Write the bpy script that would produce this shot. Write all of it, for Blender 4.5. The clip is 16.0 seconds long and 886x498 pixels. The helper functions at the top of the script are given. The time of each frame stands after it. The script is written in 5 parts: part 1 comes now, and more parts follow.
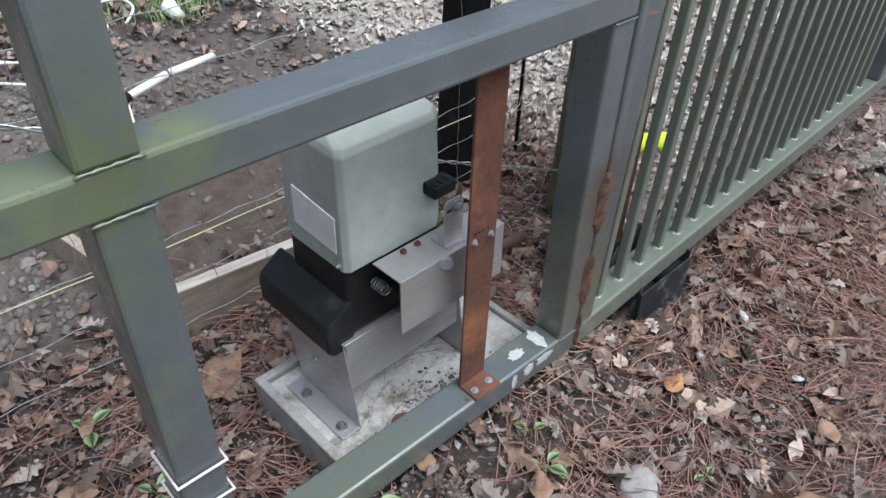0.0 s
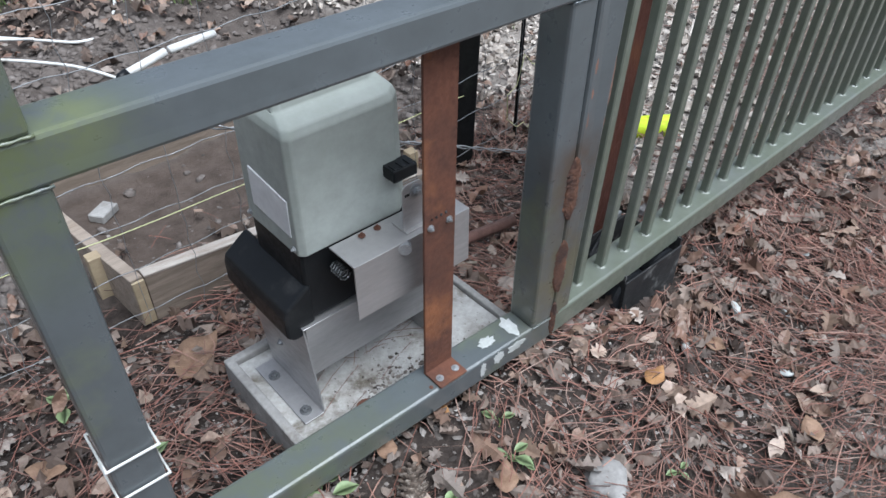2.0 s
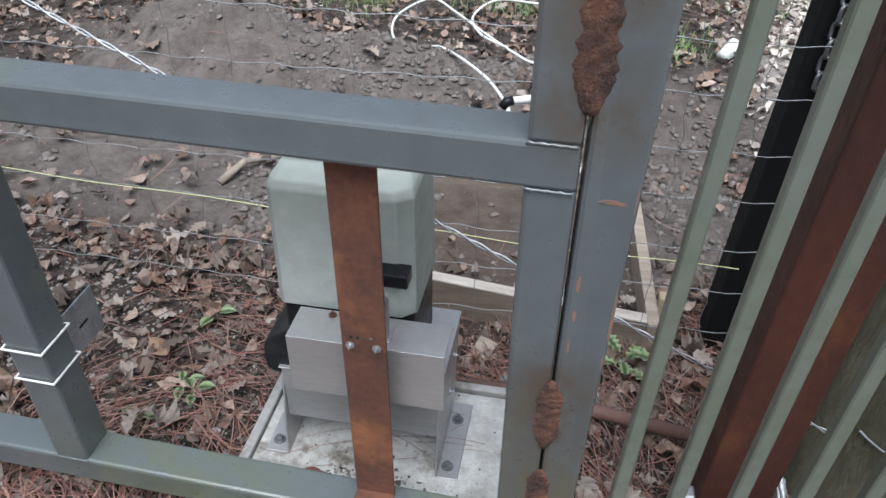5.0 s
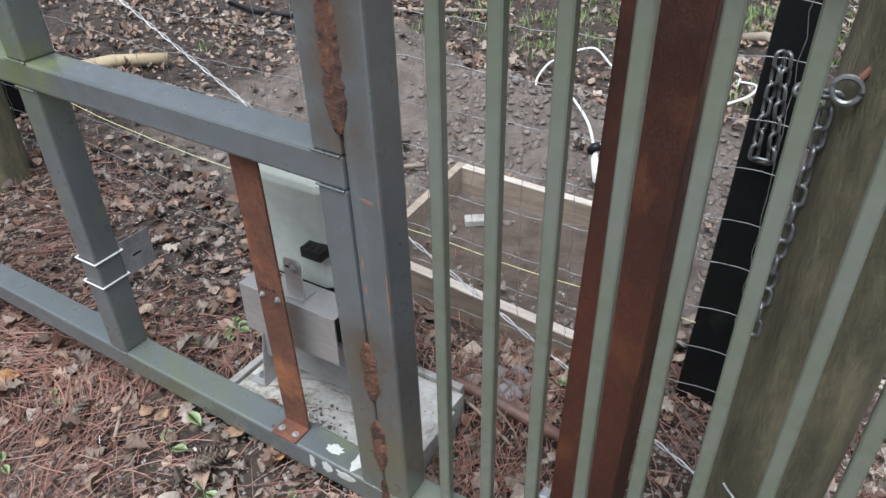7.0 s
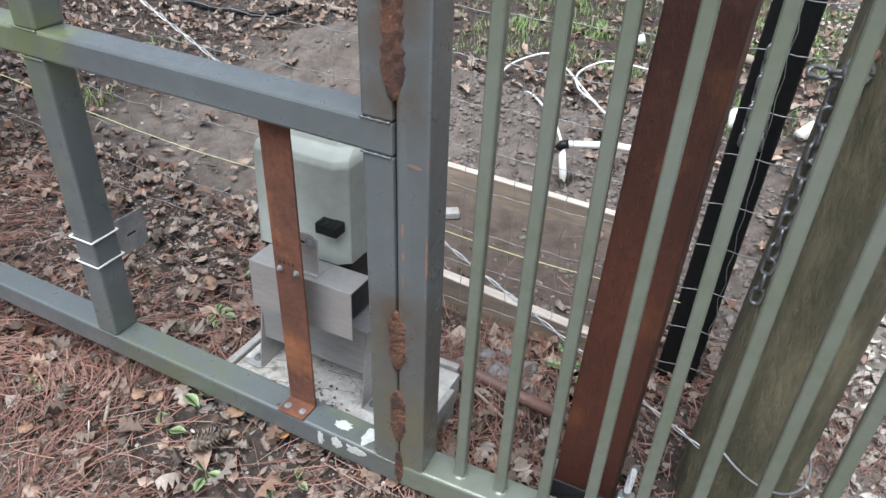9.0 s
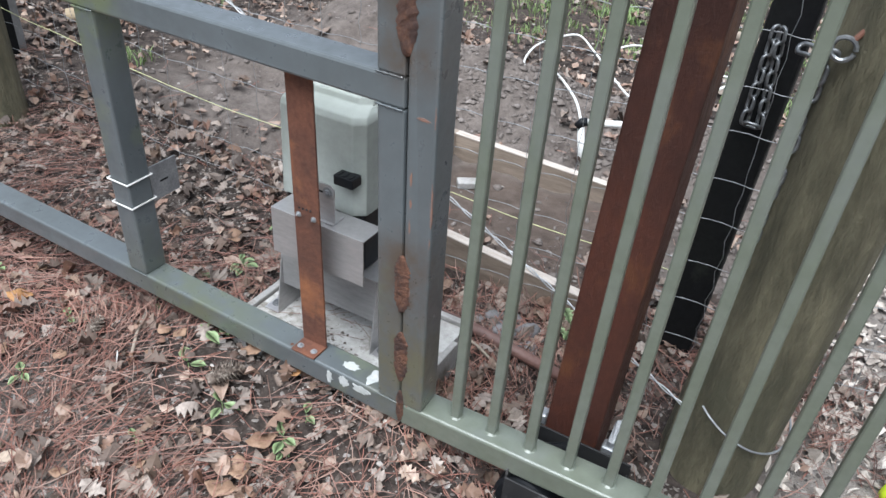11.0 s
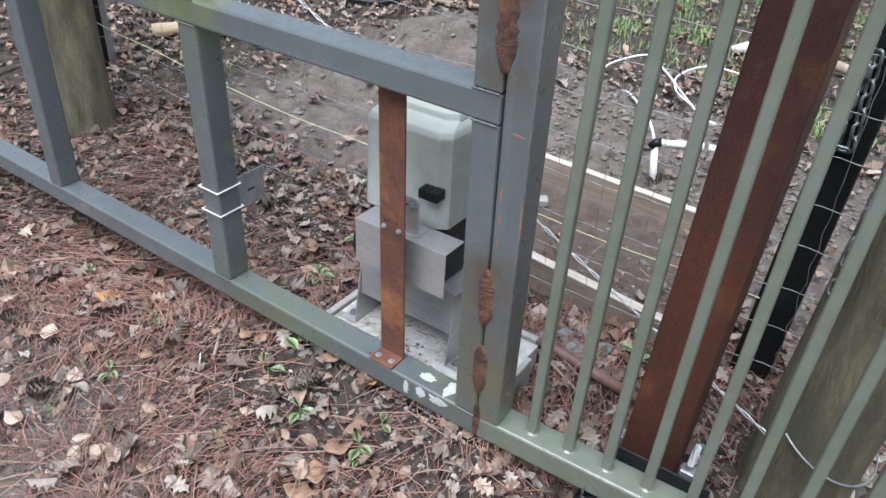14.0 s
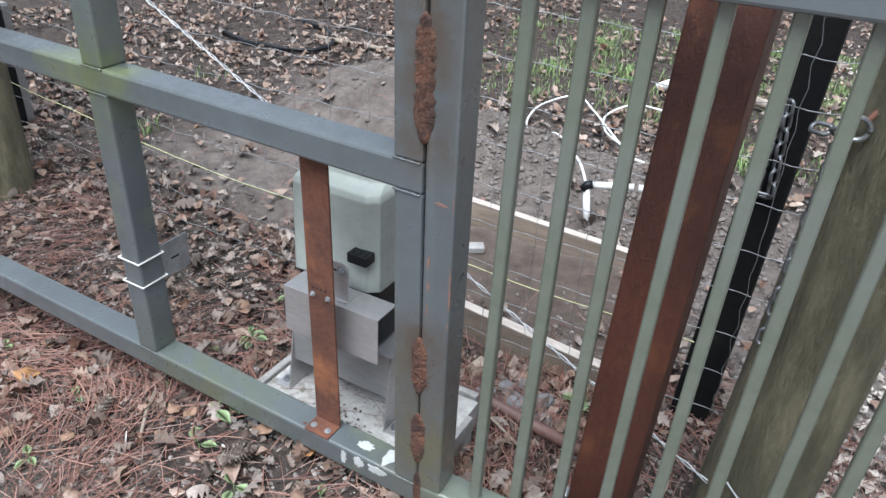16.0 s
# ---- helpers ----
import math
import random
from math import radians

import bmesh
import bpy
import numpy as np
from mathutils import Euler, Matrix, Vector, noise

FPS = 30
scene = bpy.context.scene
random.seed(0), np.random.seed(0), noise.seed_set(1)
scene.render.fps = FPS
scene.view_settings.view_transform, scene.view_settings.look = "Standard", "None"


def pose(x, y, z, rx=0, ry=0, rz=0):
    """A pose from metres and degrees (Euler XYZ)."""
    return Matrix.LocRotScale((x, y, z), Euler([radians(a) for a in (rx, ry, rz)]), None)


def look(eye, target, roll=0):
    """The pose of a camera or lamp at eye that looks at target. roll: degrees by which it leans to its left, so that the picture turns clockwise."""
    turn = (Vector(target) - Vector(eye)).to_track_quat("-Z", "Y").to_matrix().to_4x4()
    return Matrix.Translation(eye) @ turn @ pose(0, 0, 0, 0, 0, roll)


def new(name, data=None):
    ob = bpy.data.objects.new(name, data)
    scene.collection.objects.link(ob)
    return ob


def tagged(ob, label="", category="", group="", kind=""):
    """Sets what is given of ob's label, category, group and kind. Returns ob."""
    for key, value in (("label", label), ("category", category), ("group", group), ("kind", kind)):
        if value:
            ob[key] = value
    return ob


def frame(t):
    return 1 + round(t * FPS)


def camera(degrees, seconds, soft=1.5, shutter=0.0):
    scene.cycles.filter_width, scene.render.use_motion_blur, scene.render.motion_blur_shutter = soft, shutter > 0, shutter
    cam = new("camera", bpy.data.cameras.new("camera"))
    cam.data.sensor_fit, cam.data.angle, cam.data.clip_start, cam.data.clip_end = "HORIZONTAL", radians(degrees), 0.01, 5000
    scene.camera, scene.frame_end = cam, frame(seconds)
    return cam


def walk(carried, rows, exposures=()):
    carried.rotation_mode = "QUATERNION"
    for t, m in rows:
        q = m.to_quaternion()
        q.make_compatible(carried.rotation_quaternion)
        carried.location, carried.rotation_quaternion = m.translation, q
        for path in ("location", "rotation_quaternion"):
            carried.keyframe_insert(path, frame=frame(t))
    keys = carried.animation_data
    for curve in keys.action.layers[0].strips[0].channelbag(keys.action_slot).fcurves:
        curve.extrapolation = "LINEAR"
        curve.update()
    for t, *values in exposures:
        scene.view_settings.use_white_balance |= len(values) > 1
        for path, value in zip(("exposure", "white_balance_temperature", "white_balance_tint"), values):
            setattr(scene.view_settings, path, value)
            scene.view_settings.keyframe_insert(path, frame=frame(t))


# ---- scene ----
cam = camera(61.2, 16.0)
PATH = [
    (0, (0.087, 0.421, 1.583), (1.192, 1.556, 0.362), 0.8),
    (0.5, (0.087, 0.41, 1.584), (1.204, 1.551, 0.381), 0.8),
    (1, (0.083, 0.393, 1.576), (1.205, 1.531, 0.374), -0.6),
    (1.5, (0.105, 0.398, 1.561), (1.254, 1.449, 0.306), 0.3),
    (2, (0.229, 0.343, 1.569), (1.242, 1.516, 0.305), -0.3),
    (2.5, (0.441, 0.278, 1.576), (1.24, 1.587, 0.293), 3.3),
    (3, (0.562, 0.326, 1.569), (1.153, 1.732, 0.275), 2.2),
    (3.5, (0.779, 0.408, 1.558), (1.176, 1.889, 0.274), 4.8),
    (3.7, (0.842, 0.419, 1.563), (1.153, 1.927, 0.287), 4.6),
    (5.8, (1.572, 0.279, 1.614), (0.99, 1.817, 0.476), 0.3),
    (6, (1.627, 0.336, 1.637), (0.993, 1.842, 0.484), 0.4),
    (6.5, (1.795, 0.37, 1.664), (1.027, 1.83, 0.534), -0.2),
    (7, (2.095, 0.276, 1.705), (1.191, 1.686, 0.613), -1.7),
    (7.5, (2.213, 0.21, 1.709), (1.215, 1.564, 0.626), -3.5),
    (8, (2.14, 0.153, 1.716), (1.189, 1.549, 0.646), -0.5),
    (8.5, (2.018, 0.098, 1.694), (1.153, 1.567, 0.648), 0.8),
    (9, (1.954, 0.093, 1.662), (1.215, 1.615, 0.596), 2.3),
    (9.2, (1.928, 0.062, 1.648), (1.237, 1.587, 0.554), 2.4),
    (11.3, (2.071, -0.031, 1.682), (1.252, 1.425, 0.582), 4.2),
    (11.5, (2.06, -0.053, 1.691), (1.212, 1.4, 0.609), 4.0),
    (12, (2.026, -0.091, 1.685), (1.151, 1.357, 0.619), 4.2),
    (12.5, (2.02, -0.083, 1.684), (1.107, 1.341, 0.618), 4.1),
    (13, (2.014, -0.08, 1.677), (1.093, 1.335, 0.605), 4.2),
    (13.5, (2.012, -0.072, 1.674), (1.081, 1.334, 0.599), 3.5),
    (14, (2.012, -0.069, 1.672), (1.091, 1.343, 0.596), 3.3),
    (14.5, (2.007, -0.049, 1.682), (1.115, 1.382, 0.606), 3.3),
    (15, (2.004, -0.013, 1.73), (1.122, 1.474, 0.724), 2.8),
    (15.5, (1.999, -0.002, 1.727), (1.153, 1.524, 0.75), 2.8),
    (16, (2.005, 0.009, 1.719), (1.178, 1.536, 0.727), 3.0),
]
EXPOSURES = [(0, 0.86, 6250, 10), (2.5, 0.90, 6150, 10), (3.7, 0.95, 6100, 10), (6.0, 0.92, 6450, 10), (6.5, 0.95, 6450, 10), (7.0, 1.05, 6500, 10), (8.0, 1.16, 6500, 10), (9.0, 1.20, 6500, 10), (12.0, 1.22, 6300, 10), (16.0, 1.24, 6250, 10)]
walk(cam, [(t, look(eye, target, roll)) for t, eye, target, roll in PATH], EXPOSURES)

# ---- world and sun: overcast daylight under tall trees ----
world = bpy.data.worlds.new("overcast_sky")
scene.world = world
world.use_nodes = True
wn = world.node_tree.nodes
sky = wn.new("ShaderNodeTexSky")
sky.sky_type = "NISHITA"
sky.sun_disc = False
sky.sun_elevation = radians(65)
sky.sun_rotation = radians(172)
sky.air_density, sky.dust_density, sky.ozone_density = 1.0, 1.5, 1.0
soften = wn.new("ShaderNodeHueSaturation")
soften.inputs["Saturation"].default_value = 0.55
world.node_tree.links.new(sky.outputs[0], soften.inputs["Color"])
world.node_tree.links.new(soften.outputs[0], wn["Background"].inputs["Color"])
wn["Background"].inputs["Strength"].default_value = 0.072

sun_data = bpy.data.lights.new("sun", "SUN")
sun_data.energy, sun_data.angle, sun_data.color = 3.7, radians(55), (0.93, 0.985, 1.035)
sun = new("sun", sun_data)
sun.matrix_basis = look((0.9, -2.6, 9.0), (0.3, 1.5, 0.0))


# ---- materials ----
def shader(name, rough=0.6, metal=0.0):
    m = bpy.data.materials.new(name)
    m.use_nodes = True
    b = m.node_tree.nodes["Principled BSDF"]
    b.inputs["Roughness"].default_value = rough
    b.inputs["Metallic"].default_value = metal
    b.inputs["Specular IOR Level"].default_value = 0.3 if "plastic" in name and "black" not in name else 0.22 if "black" in name or "soil" in name or "litter" in name else 0.5
    return m, m.node_tree.nodes, m.node_tree.links, b


def coords(n):
    return n.new("ShaderNodeTexCoord").outputs["Object"]


def stretched(n, l, vec, scale):
    mp = n.new("ShaderNodeMapping")
    mp.inputs["Scale"].default_value = scale
    l.new(vec, mp.inputs["Vector"])
    return mp.outputs[0]


def noise_fac(n, l, vec, scale, detail=5.0, rough=0.6, lo=0.35, hi=0.65):
    t = n.new("ShaderNodeTexNoise")
    t.inputs["Scale"].default_value, t.inputs["Detail"].default_value, t.inputs["Roughness"].default_value = scale, detail, rough
    l.new(vec, t.inputs["Vector"])
    r = n.new("ShaderNodeMapRange")
    r.inputs["From Min"].default_value, r.inputs["From Max"].default_value = lo, hi
    l.new(t.outputs["Fac"], r.inputs["Value"])
    return r.outputs[0]


def mixed(n, l, fac, a, b):
    m = n.new("ShaderNodeMix")
    m.data_type = "RGBA"
    for sock, v in ((m.inputs[6], a), (m.inputs[7], b)):
        if isinstance(v, tuple):
            sock.default_value = (*v, 1.0)
        else:
            l.new(v, sock)
    if isinstance(fac, float):
        m.inputs[0].default_value = fac
    else:
        l.new(fac, m.inputs[0])
    return m.outputs[2]


def times(n, l, a, k):
    m = n.new("ShaderNodeMath")
    m.operation = "MULTIPLY"
    l.new(a, m.inputs[0])
    if isinstance(k, float):
        m.inputs[1].default_value = k
    else:
        l.new(k, m.inputs[1])
    return m.outputs[0]


def bumped(n, l, b, height, strength, dist):
    k = n.new("ShaderNodeBump")
    k.inputs["Strength"].default_value, k.inputs["Distance"].default_value = strength, dist
    l.new(height, k.inputs["Height"])
    l.new(k.outputs[0], b.inputs["Normal"])


def surface(name, base, dark, scale, rough=0.6, metal=0.0, stain=None, stain_scale=3.0, stain_at=(0.55, 0.7), bump=0.15, dist=0.002, stretch=(1, 1, 1), fine=8.0):
    """A weathered surface: two tones at a coarse scale, a fine grain, and patches of one stain."""
    m, n, l, b = shader(name, rough, metal)
    v = stretched(n, l, coords(n), stretch)
    col = mixed(n, l, noise_fac(n, l, v, scale), base, dark)
    grain = noise_fac(n, l, v, scale * fine, 6.0, 0.7, 0.3, 0.7)
    col = mixed(n, l, times(n, l, grain, 0.35), col, tuple(0.6 * c for c in dark))
    if stain:
        f = noise_fac(n, l, v, stain_scale, 6.0, 0.65, *stain_at)
        col = mixed(n, l, f, col, stain)
    l.new(col, b.inputs["Base Color"])
    r = n.new("ShaderNodeMapRange")
    r.inputs["To Min"].default_value, r.inputs["To Max"].default_value = max(0.05, rough - 0.12), min(1.0, rough + 0.12)
    l.new(grain, r.inputs["Value"])
    l.new(r.outputs[0], b.inputs["Roughness"])
    bumped(n, l, b, grain, bump, dist)
    return m


def scattered(name, colours, rough=0.75):
    """One colour for each loose piece, out of a row of colours."""
    m, n, l, b = shader(name, rough)
    ramp = n.new("ShaderNodeValToRGB")
    ramp.color_ramp.interpolation = "LINEAR"
    els = ramp.color_ramp.elements
    while len(els) < len(colours):
        els.new(0.5)
    for i, c in enumerate(colours):
        els[i].position = i / (len(colours) - 1)
        els[i].color = (*c, 1)
    l.new(n.new("ShaderNodeNewGeometry").outputs["Random Per Island"], ramp.inputs[0])
    grain = noise_fac(n, l, coords(n), 90.0, 4.0, 0.6, 0.3, 0.75)
    col = mixed(n, l, times(n, l, grain, 0.45), ramp.outputs[0], (0.05, 0.035, 0.028))
    l.new(col, b.inputs["Base Color"])
    bumped(n, l, b, grain, 0.3, 0.002)
    return m


PAINT = surface("grey_gate_paint", (0.098, 0.112, 0.119), (0.080, 0.091, 0.094), 2.2, 0.34, 0.0, (0.14, 0.16, 0.085), 2.3, (0.60, 0.80), 0.08, 0.0008)
PAINT_GREEN = surface("algae_grown_gate_paint", (0.132, 0.146, 0.122), (0.105, 0.122, 0.09), 3.5, 0.42, 0.0, (0.125, 0.134, 0.128), 2.0, (0.5, 0.7), 0.1, 0.0008)
RUST = surface("rust", (0.135, 0.05, 0.028), (0.07, 0.029, 0.019), 9.0, 0.8, 0.1, (0.26, 0.10, 0.04), 5.0, (0.52, 0.72), 0.5, 0.002)
RUST_POST = surface("deep_red_rust", (0.088, 0.027, 0.016), (0.034, 0.0115, 0.008), 3.5, 0.6, 0.1, (0.13, 0.048, 0.02), 9.0, (0.54, 0.70), 0.6, 0.003, (1, 1, 0.5), 14.0)
WELD = surface("rusted_weld", (0.25, 0.11, 0.062), (0.10, 0.045, 0.03), 30.0, 0.9, 0.0, (0.07, 0.035, 0.027), 18.0, (0.47, 0.6), 1.0, 0.006)
STEEL = surface("brushed_stainless_steel", (0.50, 0.49, 0.49), (0.42, 0.41, 0.405), 3.0, 0.42, 0.7, (0.33, 0.315, 0.30), 4.0, (0.6, 0.8), 0.1, 0.0005, (1, 1, 4))
ZINC = surface("galvanised_steel", (0.42, 0.43, 0.44), (0.27, 0.28, 0.29), 20.0, 0.5, 0.7, None, 3.0, (0.5, 0.7), 0.2, 0.0008)
WIRE = surface("dull_fence_wire", (0.27, 0.275, 0.28), (0.16, 0.165, 0.17), 25.0, 0.6, 0.4, None, 3.0, (0.5, 0.7), 0.2, 0.0006)
CHAIN = surface("weathered_chain_steel", (0.27, 0.28, 0.285), (0.13, 0.135, 0.14), 30.0, 0.42, 0.7, None, 3.0, (0.5, 0.7), 0.3, 0.0008)
COVER = surface("grey_green_plastic", (0.345, 0.37, 0.345), (0.305, 0.33, 0.30), 3.0, 0.52, 0.0, (0.31, 0.345, 0.285), 3.0, (0.55, 0.75), 0.05, 0.0005)
BLACK = surface("black_plastic", (0.008, 0.009, 0.011), (0.012, 0.013, 0.014), 5.0, 0.40, 0.0, (0.04, 0.04, 0.04), 9.0, (0.58, 0.8), 0.1, 0.0006)
SCUFFED = surface("scuffed_black_plastic", (0.014, 0.014, 0.015), (0.03, 0.03, 0.03), 6.0, 0.6, 0.0, (0.14, 0.14, 0.135), 14.0, (0.57, 0.75), 0.4, 0.001)
PAPER = surface("white_paper", (0.72, 0.72, 0.72), (0.64, 0.64, 0.64), 4.0, 0.6)
WHITE = surface("white_plastic", (0.70, 0.70, 0.68), (0.58, 0.58, 0.55), 6.0, 0.45, 0.0, (0.34, 0.30, 0.25), 7.0, (0.6, 0.75))
WHITE_PAINT = surface("chipped_white_paint", (0.46, 0.47, 0.46), (0.33, 0.35, 0.33), 14.0, 0.6)
CONCRETE = surface("stained_pale_concrete", (0.47, 0.465, 0.45), (0.28, 0.265, 0.24), 9.0, 0.85, 0.0, (0.105, 0.088, 0.066), 7.5, (0.53, 0.64), 0.5, 0.003)
STRIP = surface("whitewashed_strip", (0.34, 0.33, 0.315), (0.22, 0.21, 0.20), 8.0, 0.85, 0.0, (0.12, 0.10, 0.08), 6.0, (0.57, 0.7), 0.4, 0.002)
LUMBER = surface("weathered_pine_lumber", (0.36, 0.295, 0.24), (0.25, 0.20, 0.16), 4.0, 0.75, 0.0, (0.20, 0.15, 0.11), 3.0, (0.55, 0.72), 0.4, 0.0015, (1, 10, 10))
LUMBER_WET = surface("damp_soiled_lumber", (0.27, 0.215, 0.172), (0.18, 0.143, 0.113), 4.0, 0.75, 0.0, (0.31, 0.25, 0.20), 2.6, (0.55, 0.72), 0.4, 0.0015, (1, 8, 10))
LUMBER_END = surface("fresh_cut_lumber", (0.42, 0.335, 0.22), (0.33, 0.255, 0.165), 6.0, 0.7, 0.0, None, 3.0, (0.5, 0.7), 0.3, 0.001, (1, 1, 5))
POSTWOOD = surface("mossy_weathered_log", (0.22, 0.195, 0.122), (0.08, 0.073, 0.043), 13.0, 0.85, 0.0, (0.085, 0.08, 0.048), 8.0, (0.53, 0.62), 1.0, 0.008, (1, 1, 0.28), 6.0)
BLACKPOST = surface("black_painted_post", (0.004, 0.004, 0.005), (0.006, 0.0065, 0.006), 4.0, 0.8, 0.0, (0.025, 0.028, 0.022), 6.0, (0.6, 0.75), 0.3, 0.001)
PIPE_RUST = surface("brown_painted_pipe", (0.16, 0.085, 0.07), (0.11, 0.06, 0.05), 8.0, 0.6)
YELLOW = surface("neon_yellow_foam", (0.62, 0.78, 0.03), (0.50, 0.66, 0.03), 9.0, 0.7)
STRING = surface("yellow_green_string", (0.56, 0.57, 0.30), (0.44, 0.45, 0.24), 30.0, 0.8)
STONE = surface("grey_rock", (0.22, 0.21, 0.21), (0.14, 0.135, 0.135), 12.0, 0.85, 0.0, None, 3.0, (0.5, 0.7), 0.7, 0.004)
STICK = surface("dry_grey_stick", (0.30, 0.25, 0.20), (0.18, 0.145, 0.115), 12.0, 0.85)
CONE = surface("open_pine_cone_scales", (0.15, 0.115, 0.09), (0.07, 0.05, 0.04), 40.0, 0.8, 0.0, (0.36, 0.31, 0.26), 60.0, (0.5, 0.7))
LEAF_GREEN = scattered("fresh_green_leaf", [(0.10, 0.18, 0.055), (0.16, 0.25, 0.085), (0.22, 0.29, 0.15)], 0.5)
GRASS = scattered("grass_blades", [(0.10, 0.18, 0.045), (0.17, 0.27, 0.08), (0.26, 0.34, 0.14)], 0.6)
LITTER = scattered("fallen_leaf_litter", [(0.02587, 0.01882, 0.01579), (0.1554, 0.1151, 0.09324), (0.2663, 0.2083, 0.1722), (0.07384, 0.04645, 0.03587), (0.32, 0.2646, 0.2243), (0.1772, 0.142, 0.1201), (0.04066, 0.02906, 0.02444), (0.3839, 0.3276, 0.2864), (0.1184, 0.08568, 0.07039), (0.2285, 0.1562, 0.1151), (0.02587, 0.01882, 0.01579)], 0.55)
FADED = scattered("sun_faded_leaf_litter", [(0.36, 0.315, 0.275), (0.55, 0.49, 0.43), (0.44, 0.385, 0.335), (0.66, 0.60, 0.54), (0.25, 0.21, 0.18), (0.58, 0.52, 0.46)], 0.6)
NEEDLES = scattered("pine_straw", [(0.105, 0.042, 0.031), (0.26, 0.108, 0.077), (0.036, 0.02, 0.017), (0.34, 0.19, 0.145), (0.17, 0.066, 0.047), (0.30, 0.21, 0.17)], 0.7)
CLODS = scattered("loose_soil_clods", [(0.085, 0.074, 0.067), (0.165, 0.144, 0.132), (0.125, 0.108, 0.098), (0.215, 0.19, 0.176)], 0.95)
MULCH = scattered("bark_and_leaf_crumbs", [(0.01848, 0.01512, 0.01344), (0.105, 0.08736, 0.07644), (0.2444, 0.2159, 0.194), (0.0462, 0.03528, 0.03108), (0.3746, 0.3444, 0.3167), (0.1218, 0.105, 0.09408)], 0.85)


def ground_shader():
    m, n, l, b = shader("sandy_soil", 0.95)
    v = coords(n)
    duff = mixed(n, l, noise_fac(n, l, v, 22.0, 8.0, 0.7), (0.088, 0.069, 0.059), (0.016, 0.012, 0.0105))
    sand = mixed(n, l, noise_fac(n, l, v, 30.0, 8.0, 0.75), (0.50, 0.455, 0.41), (0.28, 0.245, 0.215))
    soil = mixed(n, l, noise_fac(n, l, v, 9.0, 9.0, 0.75), (0.18, 0.153, 0.137), (0.082, 0.067, 0.059))
    at = n.new("ShaderNodeAttribute")
    at.attribute_name = "cover"
    sep = n.new("ShaderNodeSeparateColor")
    l.new(at.outputs["Color"], sep.inputs[0])
    col = mixed(n, l, sep.outputs[0], duff, soil)
    col = mixed(n, l, sep.outputs[1], col, sand)
    damp = mixed(n, l, noise_fac(n, l, v, 11.0, 8.0, 0.7), (0.135, 0.105, 0.088), (0.075, 0.056, 0.046))
    col = mixed(n, l, sep.outputs[2], col, damp)
    l.new(col, b.inputs["Base Color"])
    bumped(n, l, b, noise_fac(n, l, v, 60.0, 8.0, 0.75, 0.2, 0.8), 0.9, 0.012)
    return m


def grown_over(m, centre, radius, colour):
    """Algae spread round one joint of the gate, ragged at its edge."""
    n, l = m.node_tree.nodes, m.node_tree.links
    b = n["Principled BSDF"]
    old = b.inputs["Base Color"].links[0].from_socket
    v = coords(n)
    away = n.new("ShaderNodeVectorMath")
    away.operation = "DISTANCE"
    l.new(v, away.inputs[0])
    away.inputs[1].default_value = centre
    near = n.new("ShaderNodeMapRange")
    near.inputs["From Min"].default_value, near.inputs["From Max"].default_value = radius, 0.15 * radius
    l.new(away.outputs["Value"], near.inputs["Value"])
    f = times(n, l, near.outputs[0], noise_fac(n, l, v, 14.0, 7.0, 0.7, 0.33, 0.58))
    l.new(mixed(n, l, times(n, l, f, 0.85), old, colour), b.inputs["Base Color"])


grown_over(PAINT, (-1.03, 0.03, 0.36), 0.24, (0.095, 0.115, 0.050))
grown_over(PAINT, (-0.92, 0.055, 0.39), 0.07, (0.13, 0.15, 0.065))
grown_over(PAINT, (-1.11, 0.055, 0.39), 0.10, (0.13, 0.15, 0.085))
for z in (0.44, 0.56, 0.67, -0.05, -0.16, -0.30, -0.41):
    grown_over(PAINT, (0.004, 0.0, z), 0.11, (0.066, 0.042, 0.026))
grown_over(PAINT, (-0.75, -0.01, -0.60), 0.40, (0.09, 0.102, 0.06))
grown_over(PAINT, (0.02, 0.0, -0.42), 0.25, (0.10, 0.10, 0.06))
GROUND = ground_shader()
for glossy in (PAINT, PAINT_GREEN):
    skin = glossy.node_tree.nodes["Principled BSDF"]
    skin.inputs["Coat Weight"].default_value, skin.inputs["Coat Roughness"].default_value = 0.45, 0.25
rng = np.random.default_rng(5)


# ---- building helpers ----
ORIGIN = {}


def thing(name, at, label, category, group="", kind="", rz=0.0):
    ob = new(name)
    ob.matrix_basis = pose(*at, 0, 0, rz)
    ORIGIN[ob] = Vector(at)
    return tagged(ob, label, category, group, kind)


def root_of(ob):
    while ob.parent:
        ob = ob.parent
    return ob


def part(name, bm, material, parent, label="", smooth=False):
    """Links a bmesh given in world places as one mesh under a thing or one of its parts."""
    o = ORIGIN[root_of(parent)]
    bmesh.ops.translate(bm, verts=bm.verts[:], vec=-o)
    me = bpy.data.meshes.new(name)
    for f in bm.faces:
        f.smooth = smooth and (smooth != "rounded" or f.calc_area() < 0.0016)
    bm.to_mesh(me)
    bm.free()
    me.materials.append(material)
    ob = new(name, me)
    ob.parent = parent
    return tagged(ob, label)


def lone(name, bm, material, label, category, group="", kind="", smooth=False):
    me = bpy.data.meshes.new(name)
    for f in bm.faces:
        f.smooth = smooth
    bm.to_mesh(me)
    bm.free()
    me.materials.append(material)
    return tagged(new(name, me), label, category, group, kind)


